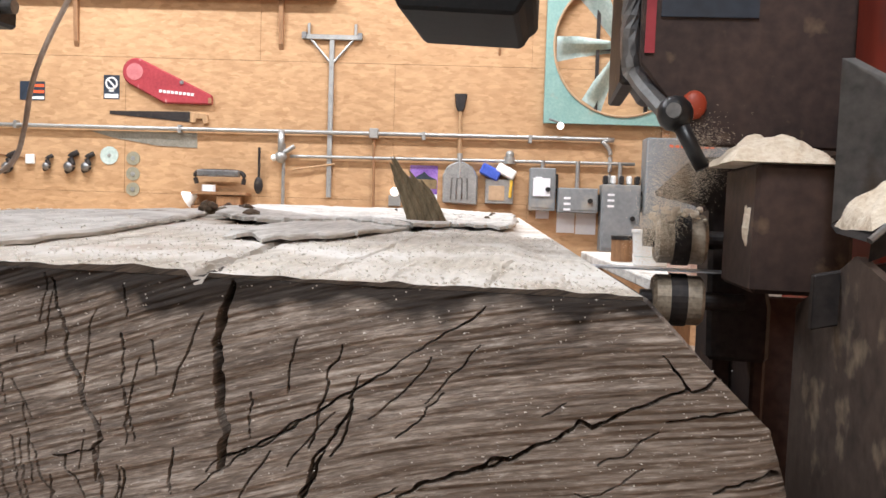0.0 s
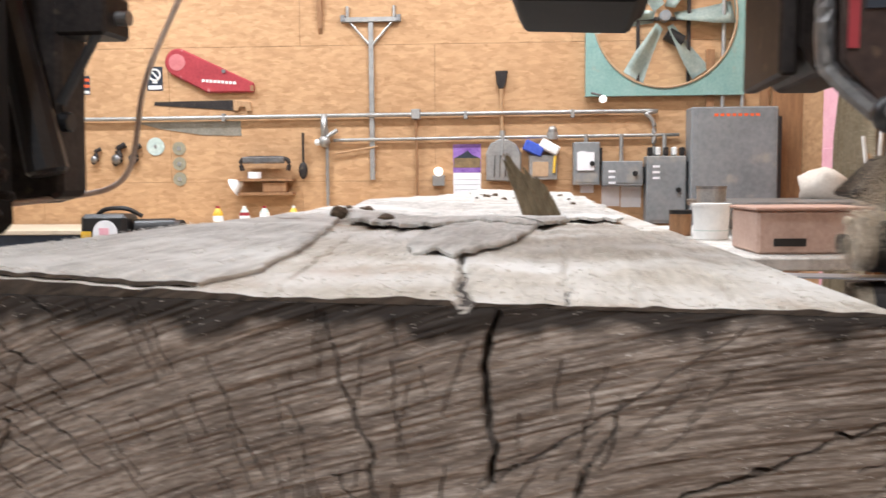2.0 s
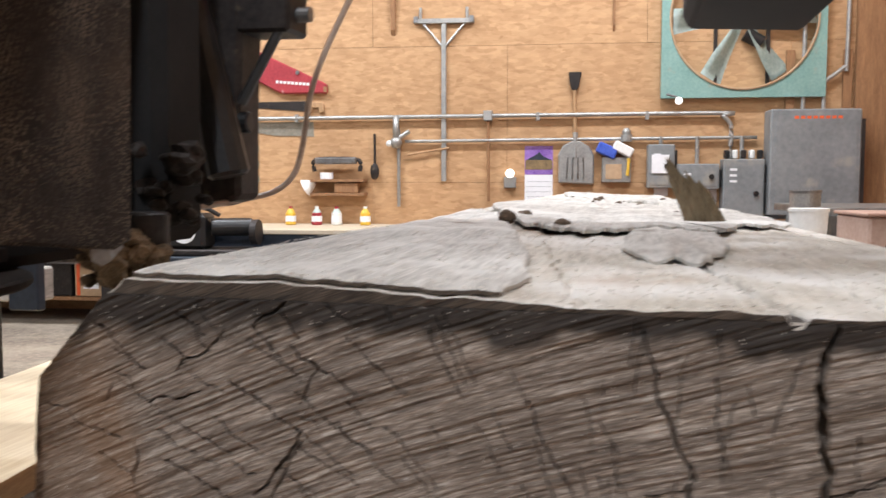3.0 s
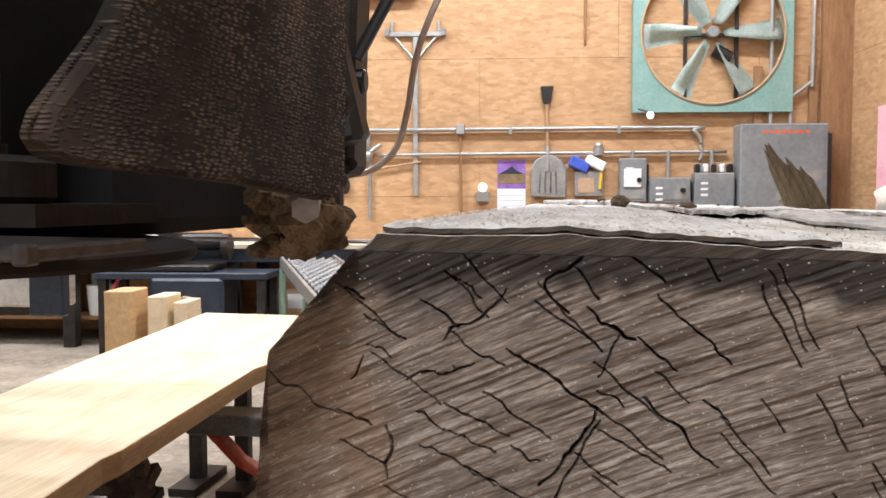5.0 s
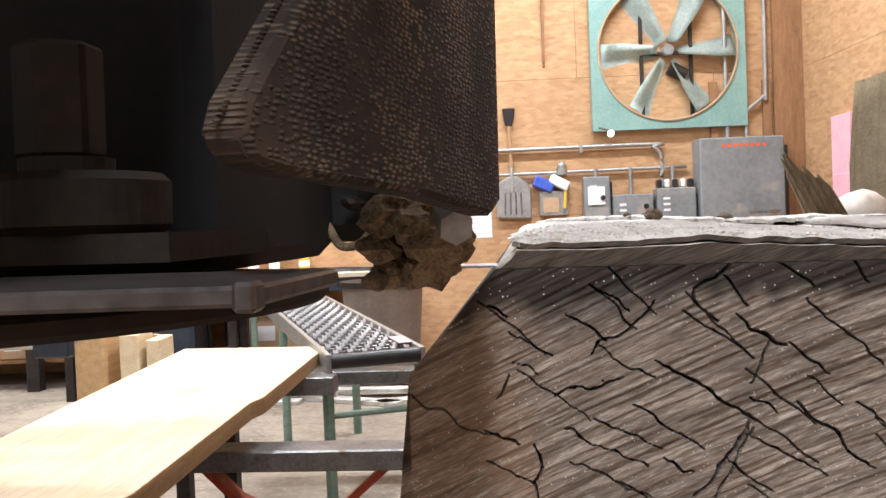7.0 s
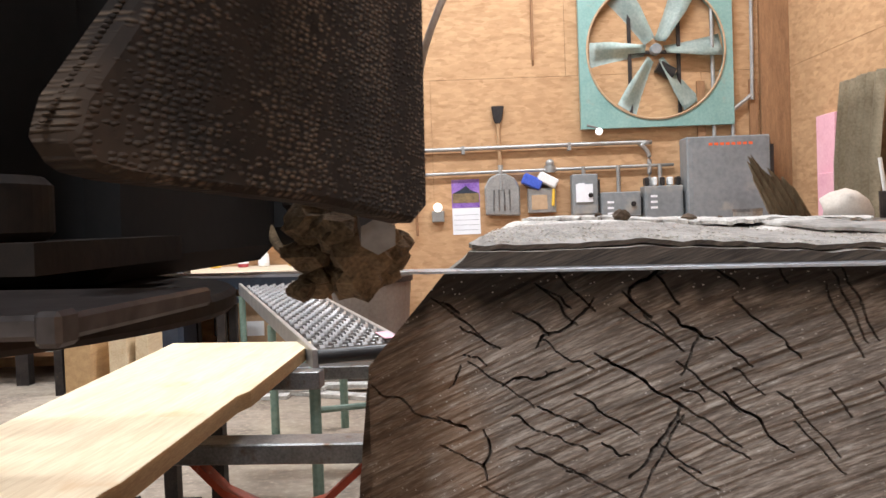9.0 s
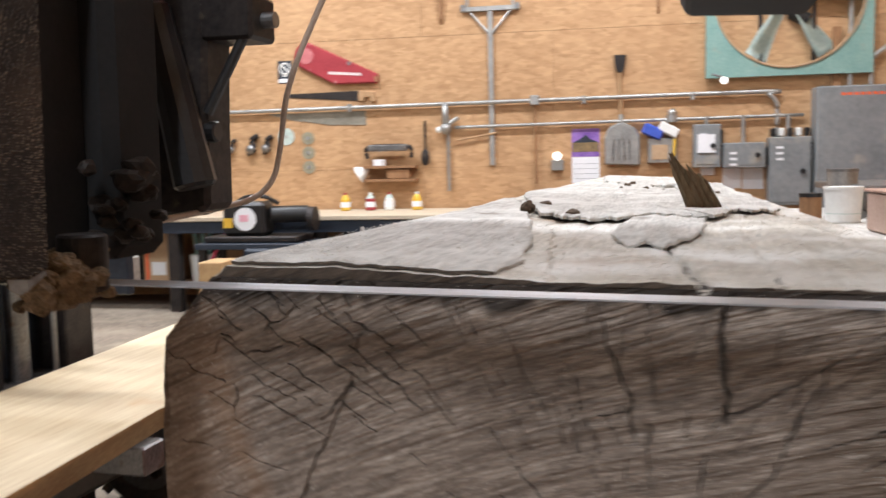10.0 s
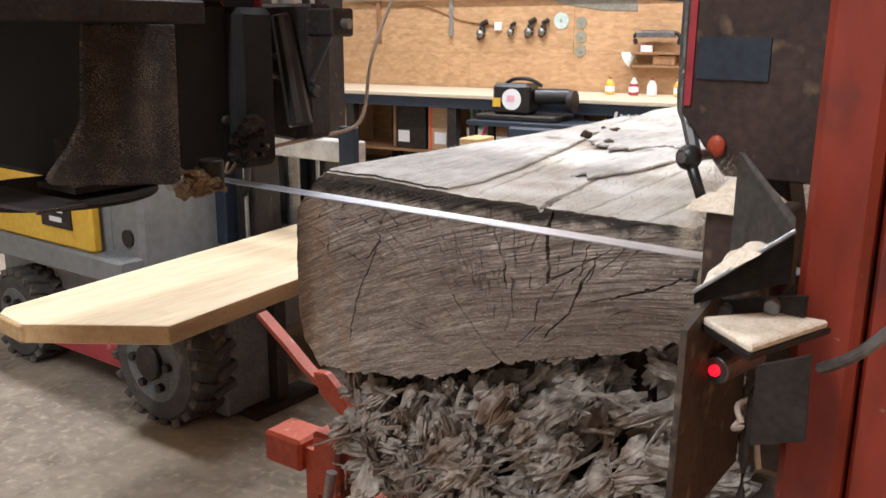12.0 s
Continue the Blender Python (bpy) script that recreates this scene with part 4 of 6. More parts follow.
def log_body():
    """The sound upper half of the log: a carved end face, then long sides that taper away."""
    nx, nz = 1251, 430
    xs = np.linspace(-0.418, 0.434, nx)
    top = np.interp(xs, TOP_X, TOP_Z)
    low = np.interp(xs, LOW_X, LOW_Z) + 0.010 * (value_noise(xs * 60, xs * 0, 3) - 0.5) + 0.006 * (value_noise(xs * 190, xs * 0, 4) - 0.5)
    v = np.linspace(0, 1, nz)[:, None]
    px, pz = np.repeat(xs[None], nz, 0), low[None] * (1 - v) + top[None] * v
    # saw marks lean up to the right, steeper over the left half, and a boundary turns them flatter below
    along, across = grain_field(px, pz)
    depth = 0.0016 * (value_noise(along * 6, across * 190, 11) - 0.5) + 0.0022 * (value_noise(along * 14, across * 400, 12) - 0.5) + 0.0012 * (value_noise(along * 40, across * 560, 16) - 0.5)
    depth += 0.0030 * (value_noise(along * 3, across * 55, 13) - 0.5) + 0.006 * (value_noise(px * 5, pz * 5, 14) - 0.5)
    depth *= np.interp(pz, (0.93, 1.04), (0.35, 1.0))  # the lower face is worn smoother
    radius = np.hypot(px - 0.02, pz - 0.86)
    for k, (half, deep, line) in enumerate(CHECKS):
        d, s = line_gap(px, pz, line, 20 + 5 * k)
        w = np.maximum(half * (0.34 + 0.6 * np.sin(np.pi * np.clip(0.12 + 0.8 * (1 - s), 0, 1))), 0.00048) * (0.75 + 0.5 * value_noise(s * 17 + k, s * 0, 61))
        depth += deep * np.clip(1.4 * (1 - d / w), 0, 1)
    # fine drying checks running out from the heart
    angle = np.arctan2(pz - 0.86, px - 0.02)
    fan = (angle + 0.045 * (value_noise(px * 14, pz * 14, 31) - 0.5) + 0.014 * (value_noise(px * 90, pz * 90, 36) - 0.5)) * 34
    spoke = np.floor(fan)
    reach = radius * 17 + 7 * value_noise(spoke * 5.3, spoke * 0, 33)
    band = np.floor(reach)
    place = 0.15 + 0.7 * value_noise(spoke * 3.7 + 0.5, band * 2.9, 34)
    size = value_noise(spoke * 7.1, band * 5.3, 35)
    width = 0.0009 * np.clip(size - 0.66, 0, 1) * np.sin(np.pi * (reach - band)) * (radius > 0.05 + 0.1 * value_noise(spoke * 4.1, spoke * 0, 37))
    gap = np.abs(fan - spoke - place) * radius / 34
    depth += np.where(width > 0.00004, 0.005 * np.clip(1.3 * (1 - gap / (width + 0.0004)), 0, 1), 0)
    py = depth + 0.012 * np.clip((np.abs(px) - 0.40) / 0.035, 0, 1) ** 2
    verts = np.stack([px, py, pz], -1).reshape(-1, 3).tolist()
    idx = np.arange(nx * nz).reshape(nz, nx)
    faces = np.stack([idx[:-1, :-1], idx[:-1, 1:], idx[1:, 1:], idx[1:, :-1]], -1).reshape(-1, 4).tolist()
    rim = idx[-1, :].tolist() + idx[-2::-1, -1].tolist() + idx[0, -2::-1].tolist() + idx[1:-1, 0].tolist()
    rim = rim[::4]
    prev = None
    for y in (0.02, 0.06, 0.15, 0.35, 0.7, 1.2, 1.8, 2.5, LENGTH):
        ring = []
        for r in rim:
            x, _, z = verts[r]
            wob = 0.006 * noise.noise(Vector((x * 9, y * 2, z * 9)))
            ring.append(len(verts))
            verts.append([log_shift(x, y) + (wob if z < CUT - 0.002 else 0), y, z + (wob if z < CUT - 0.002 else 0)])
        if prev:
            n = len(ring)
            faces += [[prev[i], prev[(i + 1) % n], ring[(i + 1) % n], ring[i]] for i in range(n)]
        else:
            full = idx[-1, :].tolist() + idx[-2::-1, -1].tolist() + idx[0, -2::-1].tolist() + idx[1:-1, 0].tolist()
            n = len(ring)
            for i in range(n):
                span = [full[(4 * i + k) % len(full)] for k in range(5)] if i < n - 1 else full[4 * i:] + [full[0]]
                faces.append(span + [ring[(i + 1) % n], ring[i]])
        prev = ring
    faces.append(prev)
    me = bpy.data.meshes.new("log_body")
    me.from_pydata(verts, [], faces)
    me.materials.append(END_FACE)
    co = np.array(verts)
    a, c = grain_field(co[:, 0], co[:, 2])
    field = me.attributes.new("grain", "FLOAT_VECTOR", "POINT")
    field.data.foreach_set("vector", np.stack([a, co[:, 1], c], -1).astype(np.float32).ravel())
    # tones: an uneven black strip under the sawn top, brown heartwood, a rusty stain along the flank
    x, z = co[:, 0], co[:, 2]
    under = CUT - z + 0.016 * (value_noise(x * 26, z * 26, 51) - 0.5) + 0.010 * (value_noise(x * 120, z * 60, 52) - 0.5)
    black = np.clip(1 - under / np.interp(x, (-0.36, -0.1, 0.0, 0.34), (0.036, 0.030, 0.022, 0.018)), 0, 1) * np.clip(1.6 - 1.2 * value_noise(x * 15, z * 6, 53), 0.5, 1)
    brown = np.clip((x - 0.10) / 0.2 + (1.0 - z) / 0.10 + 0.8 * (value_noise(x * 8, z * 8, 54) - 0.5), 0, 1)
    rust = np.clip(1 - np.abs(x + 0.355 + 0.25 * (z - 1.05) + 0.02 * (value_noise(x * 30, z * 30, 56) - 0.5)) / 0.024, 0, 1) * np.clip((1.085 - z) / 0.03, 0, 1)
    rust = np.clip(rust + 0.6 * np.clip((-0.325 - x) / 0.04, 0, 1), 0, 1)
    face_tone = me.attributes.new("face_tone", "FLOAT_VECTOR", "POINT")
    face_tone.data.foreach_set("vector", np.stack([black, brown, rust], -1).astype(np.float32).ravel())
    me.update()
    return me


log = empty("log", M, "weathered grey log with cracked end lying on the mill bed", "log")
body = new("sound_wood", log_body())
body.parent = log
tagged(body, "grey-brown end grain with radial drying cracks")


def top_height(x, y):
    """The old top of the slab that is being cut off: left side a little higher at the front."""
    base = float(np.interp(x, (-0.35, -0.2, -0.12, -0.03, 0.1, 0.34), (1.1445, 1.1440, 1.1395, 1.1365, 1.1355, 1.1365)))
    base += 0.0045 * noise.noise(Vector((x * 8, y * 1.2, 3))) + 0.0025 * noise.noise(Vector((x * 45, y * 4, 7)))
    base += 0.008 * min(1, y / 0.5) - 0.030 * max(0, (abs(x + 0.02) - 0.27) / 0.09) ** 2 * min(1, y / 0.6)
    return max(base, CUT + 0.0025)


def slab_mesh():
    """The sawn-off slab: one long thin plank with an uneven old surface above and the cut below."""
    bm = bmesh.new()
    nx, ny = 240, 130
    rows, under = [], []
    for j in range(ny + 1):
        y = 0.002 + (LENGTH - 0.01) * (j / ny) ** 1.7
        row, und = [], []
        for i in range(nx + 1):
            x = -0.347 + 0.697 * i / nx
            yy = y + (0.003 * noise.noise(Vector((x * 24, 1, 1))) + 0.002 * noise.noise(Vector((x * 90, 2, 1))) if j == 0 else 0)
            z = top_height(x, y)
            # the long check that opens from the front edge
            for at_x, run, reach, half in ((0.097, -0.10, 0.30, 0.0065), (0.205, 0.05, 0.13, 0.0035), (0.262, 0.10, 0.20, 0.004), (0.02, -0.06, 0.09, 0.003), (0.16, 0.02, 0.45, 0.0035), (-0.03, -0.12, 0.5, 0.003)):
                lx = at_x + run * y + 0.006 * noise.noise(Vector((y * 30, at_x * 50, 0)))
                if y < reach:
                    z -= (0.012 if half > 0.006 else 0.0045 * min(1.0, y / 0.012)) * max(0.0, 1 - abs(x - lx) / (half * (1 - 0.6 * y / reach)))
            if i in (0, nx):
                z = min(z, CUT + 0.006)
            row.append(bm.verts.new((log_shift(x, y), max(yy, 0.001), z)))
            und.append(bm.verts.new((log_shift(-0.357 + 0.708 * i / nx, y), max(yy, 0.001), CUT + 0.0003)))
        rows.append(row)
        under.append(und)
    for j in range(ny):
        for i in range(nx):
            bm.faces.new((rows[j][i], rows[j][i + 1], rows[j + 1][i + 1], rows[j + 1][i]))
    for i in range(nx):
        bm.faces.new((under[0][i], under[0][i + 1], rows[0][i + 1], rows[0][i]))
        bm.faces.new((rows[ny][i], rows[ny][i + 1], under[ny][i + 1], under[ny][i]))
    for j in range(ny):
        bm.faces.new((under[j][0], rows[j][0], rows[j + 1][0], under[j + 1][0]))
        bm.faces.new((rows[j][nx], under[j][nx], under[j + 1][nx], rows[j + 1][nx]))
    return bm


slab_ob = part("slab", slab_mesh(), SAPWOOD, log, "pale tan slab lifting off above the saw cut")
slab_ob.data.materials.append(SLAB_END)
for poly in slab_ob.data.polygons:
    if poly.normal.y < -0.6 and poly.center.y < 0.03:
        poly.material_index = 1


def flake(name, outline, lift, thick, label, seed, curl=0.0, material=None, tilt=(0, 0)):
    """A loose grey plate of old surface wood lying on the slab: ragged outline, grain relief, broken edge."""
    c = Vector((sum(p[0] for p in outline) / len(outline), sum(p[1] for p in outline) / len(outline)))
    dense = []
    n = len(outline)
    for i in range(n):
        a, b = Vector(outline[i]), Vector(outline[(i + 1) % n])
        steps = max(3, int((b - a).length / 0.004))
        for k in range(steps):
            p = a.lerp(b, k / steps)
            split = 0.06 * noise.noise(Vector((p.x * 34, seed, 1))) + 0.035 * noise.noise(Vector((p.x * 110, seed, 2)))
            q = Vector((p.x + 0.012 * noise.noise(Vector((p.y * 5, seed, 3))) + 0.003 * noise.noise(Vector((p.y * 40, seed, 4))), p.y + split * min(1.0, max(0.1, p.y / 0.5))))
            dense.append(Vector((q.x, max(q.y, 0.008))))
    bm = bmesh.new()
    rings = []
    for f in (1.0, 0.97, 0.8, 0.55, 0.3, 0.1):
        rings.append([bm.verts.new((0, 0, 0)) for _ in dense])
        for v, p in zip(rings[-1], dense):
            q = c + (p - c) * f
            rise = lift + thick * (0.55 if f == 1.0 else 1.0) + curl * (q - c).length_squared / 0.02 + tilt[0] * (q.x - c.x) + tilt[1] * (q.y - c.y)
            v.co = (q.x, q.y, top_height(q.x, q.y) + rise + 0.0022 * noise.noise(Vector((q.x * 70, q.y * 8, seed))))
    low = [bm.verts.new((v.co.x, v.co.y, v.co.z - thick * 0.75)) for v in rings[0]]
    low_c = [bm.verts.new((c.x + (v.co.x - c.x) * 0.5, c.y + (v.co.y - c.y) * 0.5, v.co.z - thick * 0.9)) for v in rings[3]]
    m = len(dense)
    for a, b in [*zip(rings, rings[1:]), (low, rings[0]), (low_c, low)]:
        for i in range(m):
            bm.faces.new((a[i], a[(i + 1) % m], b[(i + 1) % m], b[i]))
    bm.faces.new(rings[-1])
    bm.faces.new(low_c)
    ob = part(name, bm, material or WEATHERED, log, label)
    ob.data.materials.append(SLAB_END)
    for poly in ob.data.polygons:
        if poly.normal.y < -0.6 and poly.center.y < 0.05:
            poly.material_index = 1
    return ob


flake("surface_plate", [(-0.345, 0.012), (-0.20, 0.01), (-0.085, 0.012), (-0.075, 0.10), (-0.10, 0.30), (-0.135, 0.50), (-0.20, 0.80), (-0.30, 1.25), (-0.37, 1.1)], 0.0018, 0.004, "grey weathered plate along the edge of the slab", 1)
flake("surface_plate", [(-0.16, 0.66), (-0.05, 0.56), (0.03, 0.66), (0.12, 0.66), (0.15, 0.80), (0.10, 1.5), (-0.05, 2.2), (-0.25, 2.3), (-0.30, 1.35)], 0.007, 0.006, "grey weathered plate with a dark broken edge", 2)
flake("surface_plate", [(0.15, 0.84), (0.235, 0.86), (0.23, 1.2), (0.18, 2.4), (0.02, 2.5), (0.08, 1.6)], 0.006, 0.006, "grey weathered plate with a dark broken edge", 3)
flake("surface_plate", [(-0.2, 2.35), (0.0, 2.25), (0.15, 2.5), (0.13, 3.5), (-0.3, 3.5)], 0.004, 0.009, "grey weathered plate with a dark broken edge", 4)
flake("curled_flake", [(-0.01, 0.36), (0.02, 0.25), (0.06, 0.24), (0.10, 0.42), (0.11, 0.70), (0.06, 0.85), (0.0, 0.65)], 0.004, 0.004, "curled grey flake of wood", 5, curl=-0.0005)
for k in range(16):
    rk = random.Random(60 + k)
    kx, ky = (rk.uniform(-0.24, -0.08), rk.uniform(0.55, 1.0)) if k < 6 else (rk.uniform(-0.12, 0.18), rk.uniform(1.1, 2.6))
    part("bark_bit", lumps(None, rk, 1, (kx, ky, top_height(kx, ky) + 0.012), (0, 0, 0), 0.004, 0.012), BARK, log, "dark bit of bark")


def splinter_mesh():
    """A broad torn splinter standing up out of the slab: flat, grooved, ending in several points."""
    bm = bmesh.new()
    rng = random.Random(8)
    nx, nz = 16, 14
    tips = [0.62, 0.70, 0.9, 0.84, 0.98, 0.93, 1.0, 0.78, 0.70, 0.66, 0.80, 0.72, 0.62, 0.60, 0.66, 0.55, 0.5]
    front, back = [], []
    for k in range(nz + 1):
        f, b = [], []
        for i in range(nx + 1):
            t = min(1.0, k / nz * 1.02) * tips[i]
            w = 0.062 * (1 - 0.25 * t)
            x = 0.142 - w * (1 - i / nx) - 0.052 * t - 0.01 * t * t
            g = 0.0018 * math.sin(i * 2.1 + rng.random())
            f.append(bm.verts.new((x, 0.852 + 0.012 * t + g, 1.150 + 0.105 * t)))
            b.append(bm.verts.new((x, 0.862 + 0.012 * t - 0.007 * t, 1.150 + 0.105 * t)))
        front.append(f)
        back.append(b)
    for k in range(nz):
        for i in range(nx):
            bm.faces.new((front[k][i], front[k][i + 1], front[k + 1][i + 1], front[k + 1][i]))
            bm.faces.new((back[k][i + 1], back[k][i], back[k + 1][i], back[k + 1][i + 1]))
        bm.faces.new((front[k][0], front[k + 1][0], back[k + 1][0], back[k][0]))
        bm.faces.new((front[k + 1][nx], front[k][nx], back[k][nx], back[k + 1][nx]))
    for i in range(nx):
        bm.faces.new((front[nz][i], front[nz][i + 1], back[nz][i + 1], back[nz][i]))
    return bm


part("splinter", splinter_mesh(), mat("torn_wood", (0.10, 0.075, 0.04), (0.26, 0.20, 0.12), 9.0, 0.85, stretch=(12, 12, 1), bump=0.6), log, "torn brown splinter standing upright")


def rot_mass():
    """Dark uneven sheet behind the ragged slivers and clods of rotten wood under the sound half."""
    rng = random.Random(21)
    bm = bmesh.new()
    own = bmesh.new()
    bmesh.ops.create_grid(own, x_segments=60, y_segments=26, size=1)
    for v in own.verts:
        u, w = v.co.x, v.co.y
        x = -0.36 + 0.76 * (u + 1) / 2
        ztop = np.interp(x, LOW_X, LOW_Z)
        z = 0.56 + (ztop + 0.02 - 0.56) * (w + 1) / 2
        y = 0.075 + 0.05 * (w + 1) / 2 + 0.04 * noise.noise(Vector((x * 14, z * 14, 1))) + 0.025 * noise.noise(Vector((x * 45, z * 30, 2))) + 0.05 * (w < -0.6)
        v.co = (x, y, z)
    bm = joined(bm, own)
    return bm, rng


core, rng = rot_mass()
part("dark_rot", core, DARK_ROT, log, "dark uneven sheet behind the rotten shreds")


def fibre_chunk(rng, length, width, thick):
    """A broken chunk of rotten wood: grooved along the grain, ragged at both ends, standing along z."""
    bm = bmesh.new()
    seg, rings = 26, 7
    ridge = [rng.uniform(0.0, 0.4) for _ in range(26)]
    k = rng.random() * 90
    rows = []
    ends = [(rng.uniform(-0.6, 0.3), rng.uniform(-0.3, 0.6)) for _ in range(seg)]
    for i in range(rings + 1):
        t = i / rings
        row = []
        for j in range(seg):
            a = 2 * math.pi * j / seg
            groove = 0.8 + ridge[j] + 0.5 * noise.noise(Vector((j * 2.3, k, t * 2.2))) + 0.3 * noise.noise(Vector((math.cos(a) * 1.5 + k, math.sin(a) * 1.5, t * 3)))
            taper = 1 - 0.22 * abs(2 * t - 1) ** 3
            z = length * (t - 0.5 + ends[j][0] * (1 - t) ** 2 * 0.5 + ends[j][1] * t * t * 0.5)
            bend = 0.12 * length * noise.noise(Vector((t * 2, k, 5)))
            row.append(bm.verts.new((width * groove * taper * math.cos(a) + bend, thick * groove * taper * math.sin(a) + bend * 0.6, z)))
        rows.append(row)
    for a, b in zip(rows, rows[1:]):
        for j in range(seg):
            bm.faces.new((a[j], a[(j + 1) % seg], b[(j + 1) % seg], b[j]))
    for row, s in ((rows[0], 1), (rows[-1], -1)):
        mid = bm.verts.new(sum((v.co for v in row), Vector()) / seg + Vector((0, 0, s * length * 0.06)))
        for j in range(seg):
            bm.faces.new((mid, row[j], row[(j + 1) % seg]))
    return bm


shreds = bmesh.new()
for k in range(430):
    x = rng.uniform(-0.33, 0.40)
    hi = float(np.interp(x, LOW_X, LOW_Z))
    gap = 0.055 if x < 0.1 else 0.02
    if k < 210:
        z = rng.uniform(0.55, hi - gap)
        grey = fibre_chunk(rng, rng.uniform(0.035, 0.085), rng.uniform(0.010, 0.024), rng.uniform(0.008, 0.016))
        y = rng.uniform(0.0, 0.075) + 0.05 * max(0.0, (z - (hi - 0.12)) / 0.12)
    elif k < 330:
        z = rng.uniform(0.55, hi - 0.02)
        grey = fibre_chunk(rng, rng.uniform(0.025, 0.05), rng.uniform(0.010, 0.020), rng.uniform(0.008, 0.018))
        y = rng.uniform(0.015, 0.07)
    else:
        z = rng.uniform(0.56, hi - 0.03)
        grey = fibre_chunk(rng, rng.uniform(0.04, 0.10), rng.uniform(0.0012, 0.003), 0.0012)
        y = rng.uniform(-0.015, 0.04)
    grey.transform(pose(x, y, z, rng.uniform(-35, 35), 48 + rng.gauss(0, 22), rng.uniform(-35, 35)))
    me = bpy.data.meshes.new("tmp")
    grey.to_mesh(me)
    grey.free()
    shreds.from_mesh(me)
    bpy.data.meshes.remove(me)
tagged(part("rotten_wood", shreds, ROTTEN, log, "grey crumbling shreds of rotten wood"), kind="stuff")
grains = bmesh.new()
for k in range(7500):
    if k < 7000:
        gy = 0.004 + 0.9 * rng.random() ** 1.6
        gx = rng.uniform(-0.34, 0.345)
        base = Vector((log_shift(gx, gy), gy, top_height(gx, gy) + (0.006 if gx < -0.09 and gy < 0.5 else 0.001)))
        g = rng.uniform(0.0005, 0.0013)
    else:
        gx = rng.uniform(0.0, 0.40)
        base = Vector((gx, -0.0015, rng.uniform(float(np.interp(gx, LOW_X, LOW_Z)) + 0.02, 1.12 - 0.15 * max(0, gx - 0.3))))
        g = rng.uniform(0.0003, 0.0007)
    vs = [grains.verts.new(base + Vector((rng.uniform(-g, g) * 1.8, rng.uniform(-g, g), rng.uniform(-g, g)))) for _ in range(4)]
    for a_, b_, c_ in ((0, 1, 2), (0, 1, 3), (0, 2, 3), (1, 2, 3)):
        grains.faces.new((vs[a_], vs[b_], vs[c_]))
tagged(part("scattered_sawdust", grains, mat("fine_dust", (0.62, 0.58, 0.52), (0.84, 0.80, 0.74), 60.0, 0.95), log, "pale grains of sawdust strewn on the log"), kind="stuff")
part("underside", prism([(-0.38, 0.86), (-0.36, 0.60), (-0.2, 0.52), (0.2, 0.52), (0.36, 0.64), (0.41, 0.95), (0.2, 0.93), (-0.1, 0.82)], 0.17, LENGTH, "y", 0.01), DARK_ROT, log, "rotten underside of the log")

# ---- mill bed ----
bed = empty("mill_bed", M_BED, "orange and bare steel bed that carries the log", "sawmill bed")
for bx in (-0.42, 0.32):
    part("rail", box(bx - 0.05, bx + 0.05, -1.2, 6.5, 0.24, 0.36, 0.006), ORANGE, bed)
for by in (0.45, 1.95, 3.3):
    part("cross_bunk", box(-0.55 if by < 1 else -1.35, 0.7, by - 0.06, by + 0.06, 0.49, 0.55, 0.005), GREY_STEEL, bed)
    part("bunk_foot", box(-0.47, -0.37, by - 0.05, by + 0.05, BASE, 0.24, 0.005), ORANGE, bed)
    part("bunk_foot", box(0.27, 0.37, by - 0.05, by + 0.05, BASE, 0.24, 0.005), ORANGE, bed)
    part("bunk_seat", box(-0.47, -0.37, by - 0.05, by + 0.05, 0.36, 0.49), ORANGE, bed)
    part("bunk_seat", box(0.27, 0.37, by - 0.05, by + 0.05, 0.36, 0.49), ORANGE, bed)


def bent_arm(points, w, t):
    """A flat steel arm bent along a path in the cross plane: w along the bed, t thick."""
    bm = bmesh.new()
    rows = []
    pts = [Vector((p[0], 0, p[1])) for p in points]
    for i, p in enumerate(pts):
        d = (pts[min(i + 1, len(pts) - 1)] - pts[max(i - 1, 0)]).normalized()
        nrm = Vector((-d.z, 0, d.x)) * t / 2
        rows.append([bm.verts.new(p + s * nrm + Vector((0, e * w / 2, 0))) for s, e in ((1, 1), (1, -1), (-1, -1), (-1, 1))])
    for a, b in zip(rows, rows[1:]):
        for k in range(4):
            bm.faces.new((a[k], a[(k + 1) % 4], b[(k + 1) % 4], b[k]))
    bm.faces.new(rows[0])
    bm.faces.new(rows[-1])
    return bm


part("log_arm", bent_arm([(-0.80, 0.732), (-0.77, 0.712), (-0.705, 0.667), (-0.65, 0.626), (-0.60, 0.597)], 0.030, 0.012), ORANGE, bed, "slim orange steel arm", at=pose(0, 0.25, 0))
part("arm_paddle", prism([(-0.625, 0.628), (-0.585, 0.632), (-0.545, 0.600), (-0.505, 0.545), (-0.500, 0.515), (-0.53, 0.535), (-0.60, 0.575)], 0.235, 0.262, "y", 0.004), ORANGE, bed, "broad orange end of the arm")
part("arm_link", rod((-0.51, 0.25, 0.535), (-0.53, 0.26, 0.44), 0.012), ORANGE, bed)
part("log_arm", bent_arm([(-1.30, 0.50), (-1.2, 0.40), (-1.05, 0.33), (-0.9, 0.37), (-0.75, 0.5)], 0.06, 0.02), ORANGE, bed, "curved orange steel arm", at=pose(0, 1.95, 0))
part("clamp_block", box(-0.76, -0.64, 0.20, 0.30, 0.38, 0.46, 0.008), ORANGE, bed)
part("clamp_block", box(-0.60, -0.52, 0.20, 0.32, 0.34, 0.50, 0.008), ORANGE, bed)
part("clamp_post", box(-0.64, -0.60, 0.22, 0.28, 0.24, 0.44), ORANGE, bed)
